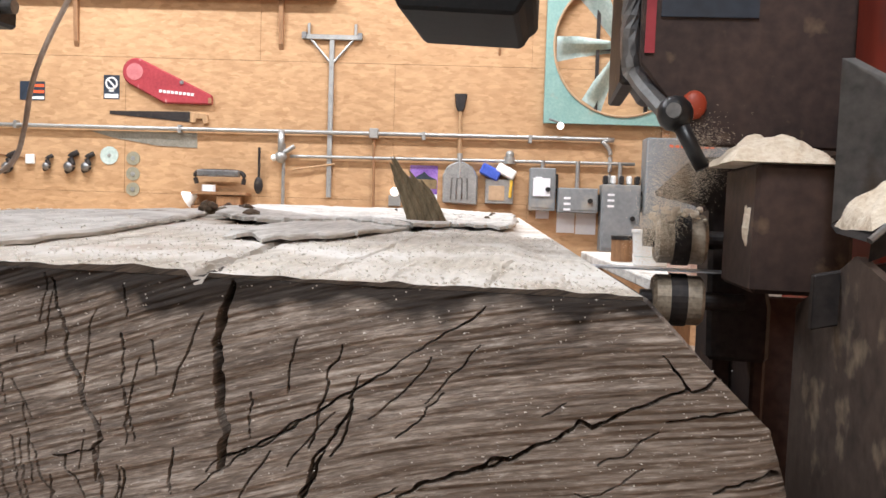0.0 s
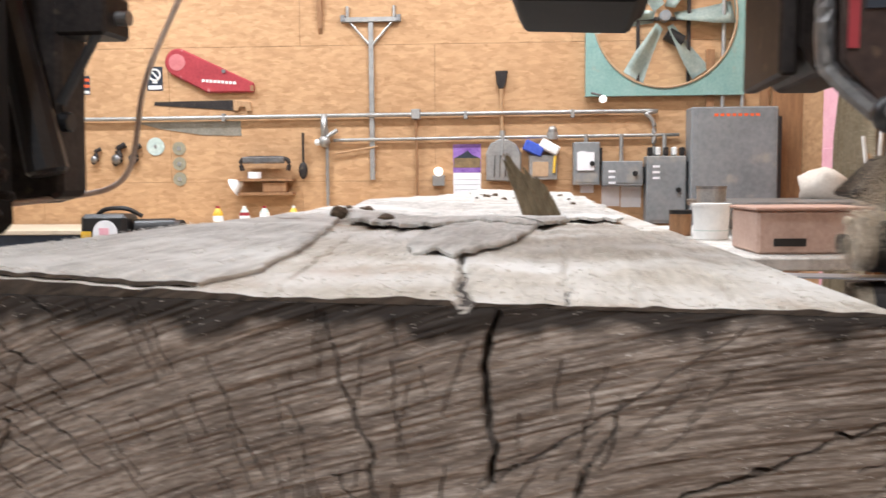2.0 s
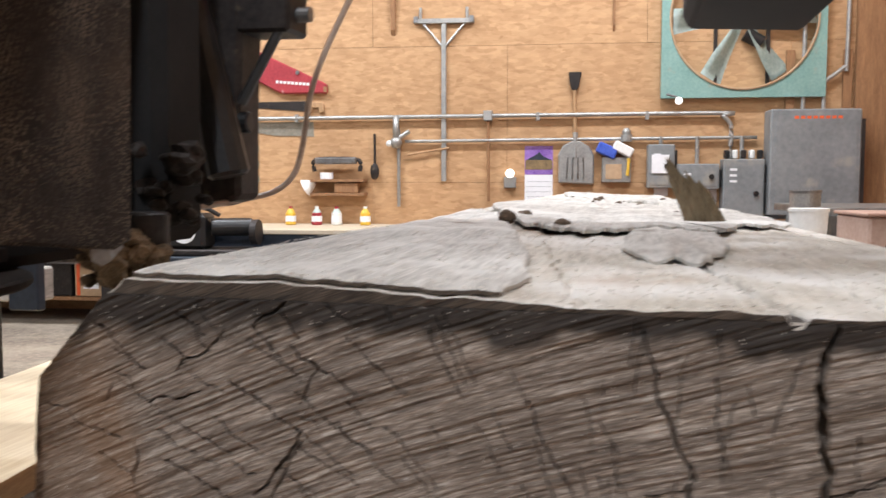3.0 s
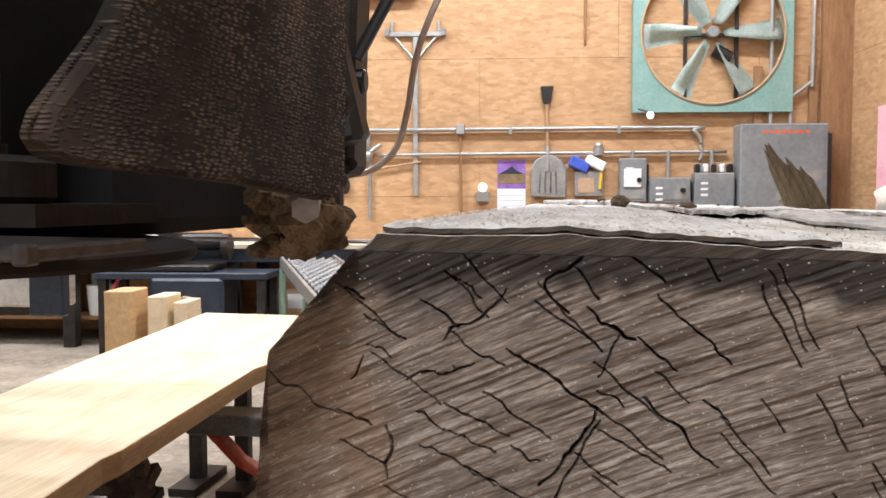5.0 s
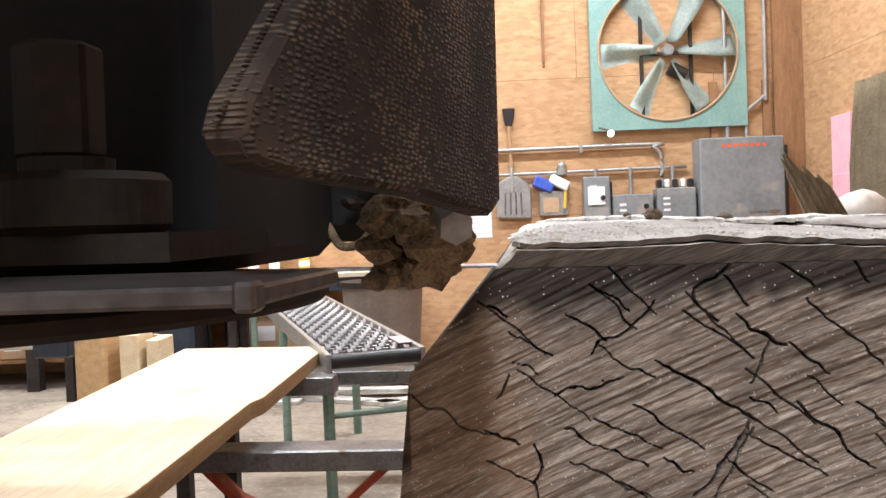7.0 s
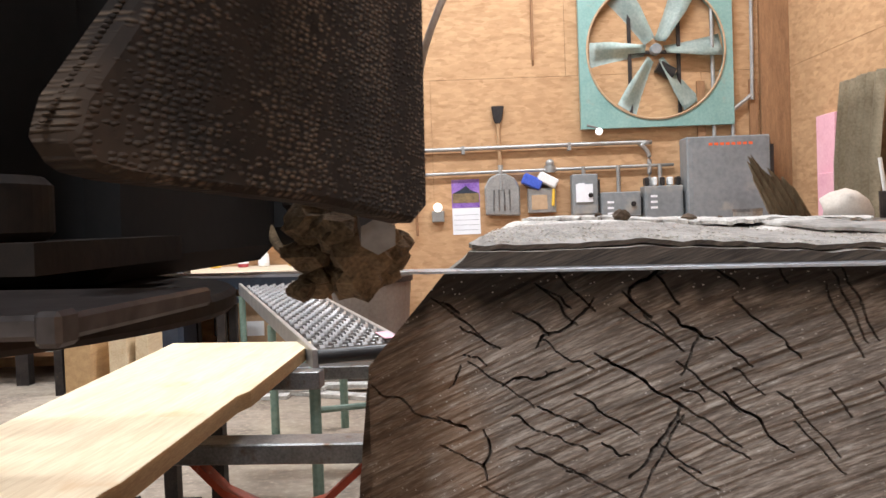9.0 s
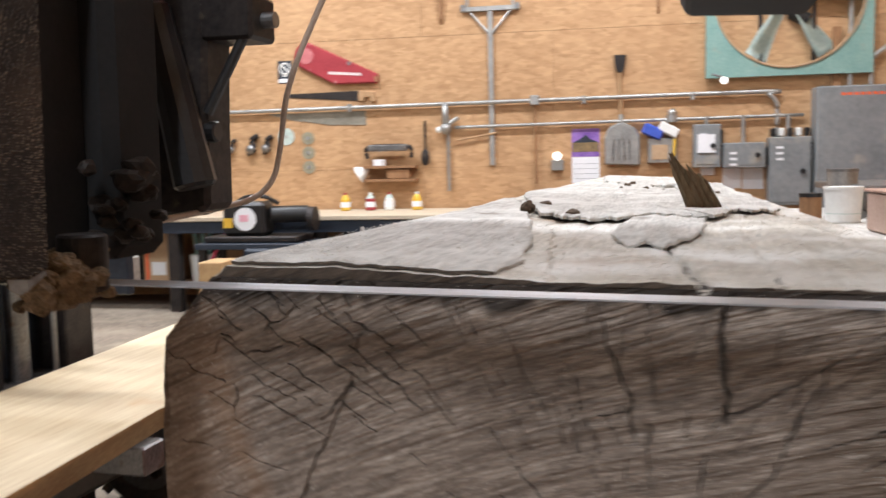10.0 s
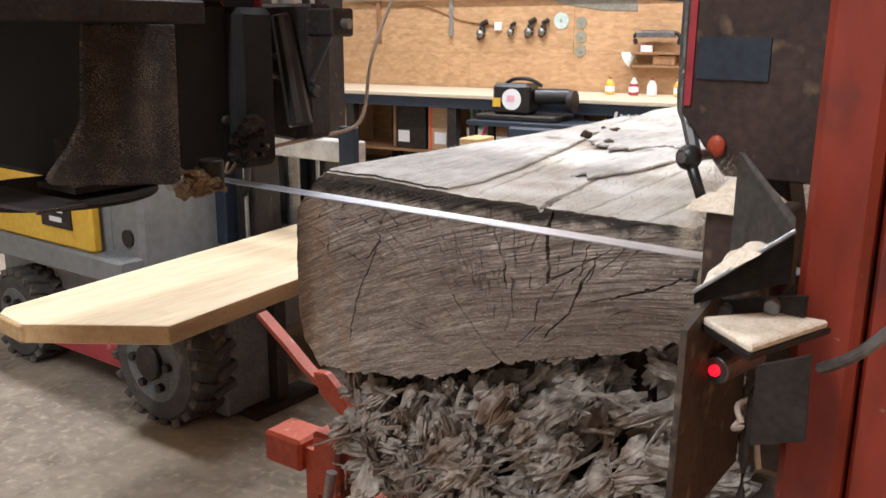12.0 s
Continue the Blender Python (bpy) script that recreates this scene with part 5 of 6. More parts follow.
part("clamp_rod", rod((-0.50, 0.12, 0.30), (-0.48, 0.14, 0.46), 0.012), GREY_STEEL, bed)

# ---- saw head: everything that travels along the bed ----
saw_head = empty("band_sawmill", M, "travelling band saw head of a sawmill, grimy dark steel and orange", "sawmill head")
H = saw_head
rng = random.Random(5)


def blade_mesh():
    bm = bmesh.new()
    x0, x1, y0, y1, z0, z1 = -0.62, 0.50, 0.295, 0.327, CUT - 0.0012, CUT + 0.0002
    n = 112
    pts = []
    for i in range(n + 1):
        x = x0 + (x1 - x0) * i / n
        pts += [(x, y0), (x + 0.002, y0 - 0.0009), (x + 0.005, y0)]
    lo = [bm.verts.new((x, y, z0)) for x, y in pts]
    hi = [bm.verts.new((x, y, z1)) for x, y in pts]
    lb = [bm.verts.new((x, y1, z0)) for x, _ in pts]
    hb = [bm.verts.new((x, y1, z1)) for x, _ in pts]
    for i in range(len(pts) - 1):
        bm.faces.new((lo[i], lo[i + 1], hi[i + 1], hi[i]))
        bm.faces.new((hi[i], hi[i + 1], hb[i + 1], hb[i]))
        bm.faces.new((lb[i], lb[i + 1], lo[i + 1], lo[i]))
        bm.faces.new((hb[i], hb[i + 1], lb[i + 1], lb[i]))
    return bm


part("band_blade", blade_mesh(), BLADE, H, "bright toothed steel band")
# where the head's assemblies sit
GUIDE, CHUTE, BRACKET, TRAY, POST = pose(0.008, 0.065, 0.004), pose(0.014, 0.065, -0.004), pose(0.024, 0.030, -0.008), pose(0.030, 0.065, -0.004), pose(0.030, 0.065, 0)
ARM, CARRIAGE, HUB, HOSES = pose(-0.045, 0.10, 0.015), pose(-0.02, 0.02, 0), pose(-0.025, 0.015, 0), pose(-0.02, 0.05, 0)
# right guide: rollers, block, chute
for z in (1.160, 1.106):
    roll = part("guide_roller", rod((0.390, 0.312, z), (0.434, 0.312, z), 0.022, seg=28, w=0.003), DUSTY_ROLLER, H, "worn shiny guide roller")
    part("roller_pin", rod((0.380, 0.312, z), (0.47, 0.312, z), 0.008), DARK_STEEL, roll)
    part("roller_ring", rod((0.405, 0.312, z), (0.419, 0.312, z), 0.0235, seg=28), DARK_STEEL, roll)
part("roller_holder", prism([(0.395, 1.20), (0.43, 1.235), (0.47, 1.235), (0.50, 1.10), (0.50, 1.05), (0.445, 1.05), (0.44, 1.19)], 0.335, 0.40, "y", 0.004), DARK_STEEL, H)
part("dust_cake", lumps(None, rng, 30, (0.408, 0.303, 1.182), (0.022, 0.012, 0.005), 0.0015, 0.004), SAWDUST, H, "sawdust caked on the guide")["kind"] = "stuff"
part("dust_drip", heap(-0.036, 0.030, -0.02, 0.022, 0, 0.013, n=30, seed=7, flat=1.2), SAWDUST, H, "sawdust hanging on the block", at=GUIDE @ pose(0.4372, 0.112, 1.172, 0, -90, 0))
blk = part("guide_block", box(0.432, 0.50, 0.09, 0.20, 1.124, 1.216, 0.003), BROWN_STEEL, H, "dark brown steel block", at=GUIDE)
part("sawdust_mound", heap(0.414, 0.486, 0.082, 0.19, 1.2165, 0.027, n=40, seed=2, flat=2.6), SAWDUST, H, "heap of pale sawdust", at=GUIDE)
part("main_plate", prism([(0.357, 1.302), (0.352, 1.80), (0.66, 1.80), (0.66, 1.235), (0.41, 1.235)], 0.20, 0.212, "y", 0.002), BROWN_STEEL, H, "dark steel plate with worn paint", at=GUIDE)
part("paint_panel", box(0.372, 0.45, 0.1975, 0.1995, 1.34, 1.385), NAVY, H, "dark blue decal", at=GUIDE)
part("paint_stripe", box(0.360, 0.368, 0.1975, 0.1995, 1.31, 1.78), RED_PAINT, H, "worn red edge", at=GUIDE)
part("edge_bar", tube([(0.349, 0.225, 1.80), (0.349, 0.225, 1.42), (0.350, 0.225, 1.315), (0.357, 0.222, 1.293), (0.380, 0.190, 1.260)], 0.0080, 8), GREY_STEEL, H, "bent grey steel bar", at=GUIDE)
knob = part("lever", ball((0.383, 0.165, 1.257), 0.0145, rod((0.383, 0.165, 1.257), (0.405, 0.155, 1.214), 0.0068, 0.0058, 12)), BLACK, H, "black lever with a round joint", smooth=True, at=GUIDE)
part("lever_pin", rod((0.38, 0.15, 1.258), (0.395, 0.20, 1.258), 0.006), GREY_STEEL, knob)
part("orange_knob", ball((0.402, 0.196, 1.268), 0.0105, squash=(1, 0.5, 1.15)), ORANGE, H, "bright orange knob", smooth=True, at=GUIDE)
part("motor_box", prism([(0.375, 1.345), (0.395, 1.315), (0.445, 1.315), (0.47, 1.345), (0.47, 1.9), (0.375, 1.9)], 0.42, 0.62, "y", 0.004), DARK_STEEL, H, "black motor housing", at=GUIDE)
part("motor_plate", box(0.356, 0.374, 0.42, 0.62, 1.315, 1.9, 0.003), DARK_STEEL, H, at=GUIDE)
part("centre_housing", prism([(0.066, 1.62), (0.066, 1.467), (0.076, 1.448), (0.238, 1.442), (0.248, 1.460), (0.262, 1.470), (0.262, 1.62)], 0.72, 0.98, "y", 0.005), SOOT, H, "black underside of the saw head")
part("beam", box(-0.75, 0.75, 0.60, 0.98, 1.621, 1.78, 0.01), ORANGE, H, "orange cross beam of the saw head")
# chute with sawdust


def sheet(points, thick):
    """A bent steel sheet from corner points."""
    bm = bmesh.new()
    bm.faces.new([bm.verts.new(p) for p in points])
    bmesh.ops.solidify(bm, geom=bm.faces[:], thickness=thick)
    return bm


part("chute_wall", sheet([(0.466, 0.050, 1.184), (0.466, 0.050, 1.291), (0.4725, 0.046, 1.291), (0.534, 0.002, 1.246), (0.534, 0.002, 1.235)], 0.004), GREY_STEEL, H, "dark grey steel chute wall", at=CHUTE)
part("chute_floor", sheet([(0.466, 0.052, 1.183), (0.536, 0.0, 1.235), (0.536, -0.004, 1.2345), (0.463, -0.030, 1.174), (0.463, 0.03, 1.178)], 0.004), DARK_STEEL, H, "worn steel chute floor", at=CHUTE)
part("chute_lip", rod((0.536, -0.002, 1.2355), (0.463, -0.030, 1.175), 0.0022, seg=8), GREY_STEEL, H, "worn bright chute edge", at=CHUTE)
part("chute_apron", sheet([(0.536, -0.004, 1.233), (0.463, -0.032, 1.173), (0.463, -0.030, 1.163), (0.536, -0.002, 1.190)], 0.003), DARK_STEEL, H, "dark steel front of the chute", at=CHUTE)
part("sawdust_mound", heap(-0.004, 0.052, -0.034, 0.034, 0, 0.017, n=34, seed=4, flat=2.2), SAWDUST, H, "heap of pale sawdust", at=CHUTE @ pose(0.470, 0.012, 1.183, 0, -36, 0))
part("bracket", prism([(0.440, 1.155), (0.535, 1.176), (0.535, 1.142), (0.440, 1.120)], 0.060, 0.068, "y", 0.001), DARK_STEEL, H, at=BRACKET)
for bx in (0.466, 0.508):
    part("bolt", rod((bx, 0.060, 1.150 + (bx - 0.466) * 0.3), (bx, 0.050, 1.150 + (bx - 0.466) * 0.3), 0.0085, seg=6, w=0.0012), GREY_STEEL, H, "bolt head", at=BRACKET)
part("dust_shelf", prism([(0.452, -0.024), (0.50, 0.032), (0.550, 0.035), (0.513, -0.078)], 1.1396, 1.1446, "z"), DARK_STEEL, H, at=TRAY)
part("flat_dust", prism([(0.454, -0.026), (0.50, 0.030), (0.548, 0.033), (0.513, -0.076)], 1.1446, 1.152, "z", 0.002), SAWDUST, H, "flat layer of pale sawdust", at=TRAY)
part("side_plate", prism([(0.520, 1.1385), (0.560, 1.1565), (0.563, 1.085), (0.521, 1.069)], -0.082, -0.078, "y"), DARK_STEEL, H, "dark steel side plate", at=TRAY)
part("side_plate", prism([(-0.066, 1.150), (-0.072, 0.95), (0.12, 0.95), (0.12, 1.122), (0.0, 1.165)], 0.450, 0.456, "x"), DUSTY_BROWN, H, "dark steel side plate", at=TRAY)
part("back_plate", box(0.458, 0.53, 0.12, 0.128, 0.95, 1.124), DUSTY_BROWN, H, at=TRAY)
lampb = part("signal_lamp", rod((0.480, 0.06, 1.098), (0.464, -0.006, 1.0965), 0.013, seg=20, w=0.001), GREY_STEEL, H, "round signal lamp", at=TRAY)
part("lens", ball((0.4635, -0.007, 1.0965), 0.0055, squash=(1, 0.5, 1)), RED_GLOW, lampb, "lit red lens", smooth=True)
part("cable", tube([(0.50, 0.03, 1.07), (0.486, 0.0, 1.066), (0.494, -0.01, 1.052), (0.484, 0.0, 1.043), (0.494, 0.02, 1.05), (0.50, 0.04, 0.99)], 0.0028), HOSE, H, "dull pinkish cable", at=TRAY)
part("cable", tube([(0.505, 0.0, 1.09), (0.497, 0.0, 1.06), (0.497, 0.0, 0.9)], 0.004), DARK_STEEL, H, "dark conduit", at=TRAY)
part("cable", tube([(0.556, -0.02, 1.125), (0.59, -0.04, 1.155), (0.64, -0.05, 1.22), (0.70, -0.05, 1.29)], 0.005), GREY_STEEL, H, "armoured grey cable", at=TRAY)
post = part("post", box(0.502, 0.563, 0.10, 0.197, 0.25, 2.6, 0.008), SHADED_ORANGE, H, "orange steel post with chipped paint", at=POST)
part("post_edge", box(0.510, 0.56, 0.214, 0.40, 1.235, 2.6, 0.004), BROWN_STEEL, H, at=POST)
# guessed cover, added to keep the ceiling light off the left machinery
part("shade_cover", box(-0.98, -0.45, -0.32, 0.38, 1.435, 1.62, 0.012), BROWN_STEEL, H, "dark cover over the band wheel, added to shade the left side")
# added panel that blocks the bright floor from showing beside the log
part("floor_blind", box(0.462, 0.475, 0.30, 0.62, 0.44, 1.10, 0.003), BROWN_STEEL, H, "dark panel added to hide the floor beside the log", at=POST)
part("skirt_back", box(0.445, 0.56, 0.40, 0.408, 0.44, 1.10, 0.002), BROWN_STEEL, H, "dark steel panel behind the guide", at=POST)
part("post_shoe", box(0.25, 0.72, -0.05, 0.62, 0.365, 0.44, 0.008), DARK_STEEL, H, at=POST)
part("rear_post", box(0.56, 0.66, 0.45, 0.60, 0.44, 2.6, 0.008), ORANGE, H, at=POST)
part("cover_panel", box(0.566, 0.70, 0.12, 0.197, 0.44, 2.6, 0.004), SHADED_ORANGE, H, "orange cover panel", at=POST)
# left guide and wheel guard
flap_bm = prism([(0.130, 1.169), (0.115, 1.163), (0.05, 1.170), (-0.030, 1.175), (-0.041, 1.177), (-0.046, 1.184), (-0.043, 1.193), (-0.018, 1.226), (0.002, 1.265), (0.012, 1.395), (0.135, 1.395)], -0.006, 0.006, "x", 0.002)
for v in flap_bm.verts:
    v.co.x += -0.355 - 0.062 * max(0.0, (0.130 - v.co.y) / 0.185) ** 1.2
guard = part("wheel_guard", flap_bm, RUBBER, H, "coarse dark rubber guard caked with dust")
teeth = bmesh.new()
for k in range(30):
    t = k / 29
    y, z = -0.047 + 0.029 * t, 1.186 + 0.040 * t
    teeth = ball((-0.355 - 0.062 * ((0.130 - y) / 0.185) ** 1.2, y - 0.001, z), 0.0007, teeth, squash=(1.6, 1, 1), seg=8)
part("guard_edge", teeth, RUBBER, guard, "frayed edge")
part("guard_rail", box(-0.420, -0.360, -0.12, 0.20, 1.396, 1.43, 0.003), DARK_STEEL, H)
part("wheel_housing", box(-0.95, -0.47, 0.10, 0.34, 1.1412, 1.434, 0.01), SOOT, H, "black band wheel housing")
part("wheel_flange", rod((-0.565, 0.06, 1.132), (-0.565, 0.06, 1.140), 0.150, seg=64, w=0.002), GRIME, H, "dark steel disc")
part("flange_bar", prism([(-0.394, 0.0), (-0.3975, -0.07), (-0.62, -0.095), (-0.62, 0.0)], 1.1425, 1.1475, "z", 0.001), WORN_BAR, H, "worn steel bar with a bright edge")
part("flange_nub", box(-0.402, -0.3965, -0.074, -0.066, 1.1415, 1.1485, 0.001), WORN_BAR, H)
part("hub", rod((-0.472, 0.03, 1.160), (-0.472, 0.03, 1.1815), 0.031, seg=40, w=0.003), GRIME, H, "round brown steel hub", at=HUB)
part("hub_nut", rod((-0.474, 0.02, 1.1865), (-0.474, 0.02, 1.226), 0.0155, seg=6, w=0.0015), GRIME, H, "large hexagonal nut", at=HUB)
part("hub_washer", rod((-0.472, 0.02, 1.1815), (-0.472, 0.02, 1.1865), 0.016, seg=24), GRIME, H, at=HUB)
part("hub_base", box(-0.53, -0.43, 0.005, 0.12, 1.150, 1.160), GRIME, H, at=HUB)
guide = part("left_guide", rod((-0.396, 0.225, 1.138), (-0.396, 0.225, 1.185), 0.020, seg=24, w=0.002), DARK_STEEL, H, "dark guide roller")
tagged(part("caked_dust", lumps(None, rng, 60, (-0.394, 0.20, 1.150), (0.020, 0.045, 0.018), 0.004, 0.013), MUCK, guide, "brown sawdust caked round the roller"), kind="stuff")
part("guide_carriage", box(-0.58, -0.420, 0.312, 0.40, 1.150, 1.425, 0.012), SOOT, H, "black guide carriage", at=CARRIAGE)
part("red_stop", box(-0.500, -0.470, 0.295, 0.311, 1.150, 1.195, 0.003), RED_PAINT, H, "worn red stop block", at=CARRIAGE)
part("muck_cage", tube([(-0.452, 0.305, 1.162), (-0.440, 0.29, 1.148), (-0.425, 0.285, 1.150), (-0.415, 0.29, 1.165)], 0.003), MUCK, H, at=CARRIAGE)
part("guide_bolt", rod((-0.374, 0.145, 1.166), (-0.368, 0.120, 1.158), 0.008, seg=6), GREY_STEEL, H)
part("guide_arm", prism([(-0.56, 1.42), (-0.39, 1.42), (-0.395, 1.27), (-0.395, 1.175), (-0.43, 1.165), (-0.53, 1.17), (-0.545, 1.30)], 0.40, 0.46, "y", 0.006), DARK_STEEL, H, "black cast guide arm", at=ARM)
part("guide_arm", box(-0.40, -0.335, 0.40, 0.46, 1.362, 1.412, 0.004), DARK_STEEL, H, "black cast guide arm", at=ARM)
part("arm_knob", rod((-0.336, 0.43, 1.385), (-0.320, 0.43, 1.385), 0.009, seg=14), GREY_STEEL, H, at=ARM)
tagged(part("caked_grease", lumps(None, rng, 26, (-0.425, 0.335, 1.205), (0.030, 0.03, 0.035), 0.006, 0.016), GRIME, H, "oily brown grease caked on the arm"), kind="stuff")
part("arm_rib", rod((-0.44, 0.375, 1.40), (-0.395, 0.375, 1.20), 0.018, 0.024, seg=12, w=0.004), BLACK, H, at=ARM)
part("arm_lever", rod((-0.35, 0.41, 1.365), (-0.392, 0.40, 1.282), 0.006, seg=10), BLACK, H, "black lever rod", at=ARM)
part("arm_boss", ball((-0.47, 0.395, 1.305), 0.026, squash=(1, 0.7, 1)), BLACK, H, smooth=True, at=ARM)
part("arm_boss", rod((-0.42, 0.41, 1.262), (-0.385, 0.41, 1.262), 0.012, seg=14, w=0.002), BLACK, H, at=ARM)
part("red_panel", prism([(-0.86, 1.60), (-0.50, 1.60), (-0.505, 1.38), (-0.525, 1.30), (-0.545, 1.20), (-0.86, 1.20)], 0.385, 0.392, "y"), RED_PAINT, H, "worn red plate", at=ARM)
part("decal", prism([(-0.60, 1.48), (-0.52, 1.48), (-0.52, 1.40), (-0.57, 1.36), (-0.60, 1.38)], 0.381, 0.384, "y"), NAVY, H, "dark blue decal", at=ARM)
part("coolant_hose", tube([(-0.26, 0.55, 1.60), (-0.305, 0.58, 1.49), (-0.335, 0.58, 1.43), (-0.365, 0.58, 1.37), (-0.383, 0.58, 1.32), (-0.393, 0.58, 1.26), (-0.405, 0.58, 1.22), (-0.428, 0.57, 1.197), (-0.44, 0.50, 1.188), (-0.43, 0.36, 1.182)], 0.0036), HOSE, H, "cloudy plastic coolant hose", smooth=True, at=HOSES)
# flying dust at the guide: many small chips
spray = bmesh.new()
for _ in range(26000):
    t = rng.random() ** 0.7
    side = rng.gauss(0, 1)
    p = Vector((0.374 + 0.046 * t + 0.009 * side * (0.5 + t), 0.27 + rng.uniform(-0.02, 0.02), 1.145 + 0.10 * t + 0.012 * rng.gauss(0, 1)))
    r = rng.uniform(0.0002, 0.0006)
    vs = [spray.verts.new(p + Vector([rng.uniform(-r, r) for _ in range(3)])) for _ in range(4)]
    for a, b, c in ((0, 1, 2), (0, 1, 3), (0, 2, 3), (1, 2, 3)):
        spray.faces.new((vs[a], vs[b], vs[c]))
tagged(part("flying_chips", spray, SAWDUST, H, "spray of pale saw chips"), kind="stuff")


# ---- things round the mill ----
board = empty("plank", M_BED, "fresh pale sawn plank with a cut corner beside the log", "plank")
outline = [(-1.005, 0.134), (-1.31, -0.069), (-1.44, -0.055), (-1.473, -0.023), (-1.60, 1.116), (-1.80, 3.07), (-1.180, 3.02), (-1.118, 1.96), (-1.132, 1.88), (-1.088, 1.05), (-1.095, 0.99)]
plank_face = part("face", prism(outline, 0.642, 0.692, "z", 0.002), FRESH, board)
plank_face.data.materials.append(FRESH_EDGE)
# upright faces take the browner wood: their side shading is in the colour
for poly in plank_face.data.polygons:
    if abs(poly.normal.z) < 0.3:
        poly.material_index = 1
part("wany_edge", prism([(-1.30, -0.055), (-1.31, -0.078), (-1.43, -0.066), (-1.43, -0.05)], 0.644, 0.689, "z", 0.004), FRESH_EDGE, board, "rough brown end of the plank")
side = bmesh.new()
for (ax, ay), (bx, by) in zip(outline[:1] + outline[:5:-1], outline[:5:-1]):
    d = Vector((bx - ax, by - ay)).normalized() * 0.001
    n = Vector((d.y, -d.x)) * 3
    side.faces.new([side.verts.new(p) for p in ((ax + n.x, ay + n.y, 0.644), (bx + n.x, by + n.y, 0.644), (bx + n.x, by + n.y, 0.690), (ax + n.x, ay + n.y, 0.690))])
bmesh.ops.solidify(side, geom=side.faces[:], thickness=0.0015)
part("shaded_sawn_edge", side, FRESH_EDGE, board, "sawn edge, browner to carry its side shading")
for by in (0.9, 2.6):
    t = empty("trestle", M_BED @ pose(-1.35, by, 0), "low steel trestle under the plank", "trestle", "trestles")
    part("top", box(-0.35, 0.30, -0.04, 0.04, 0.577, 0.642, 0.004), GREY_STEEL, t)
    for sx in (-0.28, -0.10):
        part("leg", box(sx - 0.025, sx + 0.025, -0.025, 0.025, BASE, 0.577), DARK_STEEL, t)
        part("foot", box(sx - 0.05, sx + 0.05, -0.15, 0.15, BASE, BASE + 0.03), DARK_STEEL, t)

# skate-wheel conveyor sloping away to the back
a, b = Vector((-0.77, 3.75, 0.63)), Vector((-1.75, 6.75, 0.73))
along = (b - a).normalized()
cv = empty("roller_conveyor", Matrix.Translation(a) @ along.to_track_quat("Y", "Z").to_matrix().to_4x4(), "steel skate-wheel conveyor on green legs", "conveyor")
ln = (b - a).length
for sx in (-0.20, 0.20):
    part("side_rail", box(sx - 0.012, sx + 0.012, 0, ln, -0.05, 0.035, 0.003), GALV, cv)
part("end_roller", rod((-0.19, 0.02, 0.0), (0.19, 0.02, 0.0), 0.032, seg=20), BLACK, cv)
one_axle = bmesh.new()
for k in range(6):
    x = -0.155 + 0.062 * k
    one_axle = rod((x - 0.011, 0, 0), (x + 0.011, 0, 0), 0.026, seg=14, bm=one_axle)
one_axle = rod((-0.19, 0, 0), (0.19, 0, 0), 0.005, seg=6, bm=one_axle)
first = part("wheel_axle", one_axle, GREY_STEEL, cv, at=pose(0, 0.10, 0.008))
n_ax = int((ln - 0.15) / 0.085)
for k in range(1, n_ax):
    o = new("wheel_axle", first.data)
    o.parent = cv
    o.matrix_basis = pose(0.031 if k % 2 else 0, 0.10 + 0.085 * k, 0.008)
part("pink_tag", box(0.13, 0.19, 0.12, 0.30, 0.036, 0.04), PINK, cv)
cv_legs = [(0.05, -1), (0.05, 1), (1.4, -1), (1.4, 1), (ln - 0.1, -1), (ln - 0.1, 1)]
for ly, s in cv_legs:
    p = cv.matrix_basis @ Vector((s * 0.2, ly, -0.05))
    inv = cv.matrix_basis.inverted()
    bm = rod((p.x, p.y, 0), (p.x, p.y, p.z), 0.024, seg=10)
    bm.transform(inv)
    part("leg", bm, GREEN, cv)
for ly in (0.05, 1.4):
    p, q = cv.matrix_basis @ Vector((-0.2, ly, -0.05)), cv.matrix_basis @ Vector((0.2, ly, -0.05))
    bm = rod((p.x, p.y, 0.40), (q.x, q.y, 0.40), 0.014, seg=8)
    bm.transform(cv.matrix_basis.inverted())
    part("cross_tie", bm, GREEN, cv)

# short posts of lumber
for k, (x, y, z, w) in enumerate(((-2.54, 5.15, 0.65, 0.16), (-2.345, 5.25, 0.61, 0.11), (-2.22, 5.3, 0.57, 0.08))):
    tagged(part("timber_offcut", box(x - w / 2, x + w / 2, y - 0.02, y + 0.25, 0.0, z, 0.006), FRESH if k else FRESH_EDGE), "squared pale timber offcut standing on the floor", "timber", "timber offcuts")
for k in range(7):
    rngk = random.Random(40 + k)
    tagged(part("scrap_board", box(-0.5, 0.5, -0.06, 0.06, 0, 0.025), WEATHERED, at=pose(-2.0 + 0.25 * k, 6.1 + 0.14 * (k % 3), 0.003 + 0.03 * (k % 3), 0, 0, rngk.uniform(-30, 30))), "weathered scrap board lying on the floor", "board", "scrap boards")
tagged(part("floor_beam", box(-0.35, 0.35, -0.05, 0.05, 0.0, 0.09, 0.005), STUD, at=pose(-1.25, 3.1, 0, 0, 0, -4)), "short dark timber on the floor", "timber")
lid = tagged(part("paper_plate", rod((-1.12, 3.35, 0.0), (-1.12, 3.35, 0.03), 0.09, seg=24), WHITE), "round white plate lying on the floor", "plate")

# forklift beyond the plank
fl = empty("forklift", pose(-1.80, 1.49, 0, 0, 0, -6), "grey and yellow forklift with a black mast", "forklift")


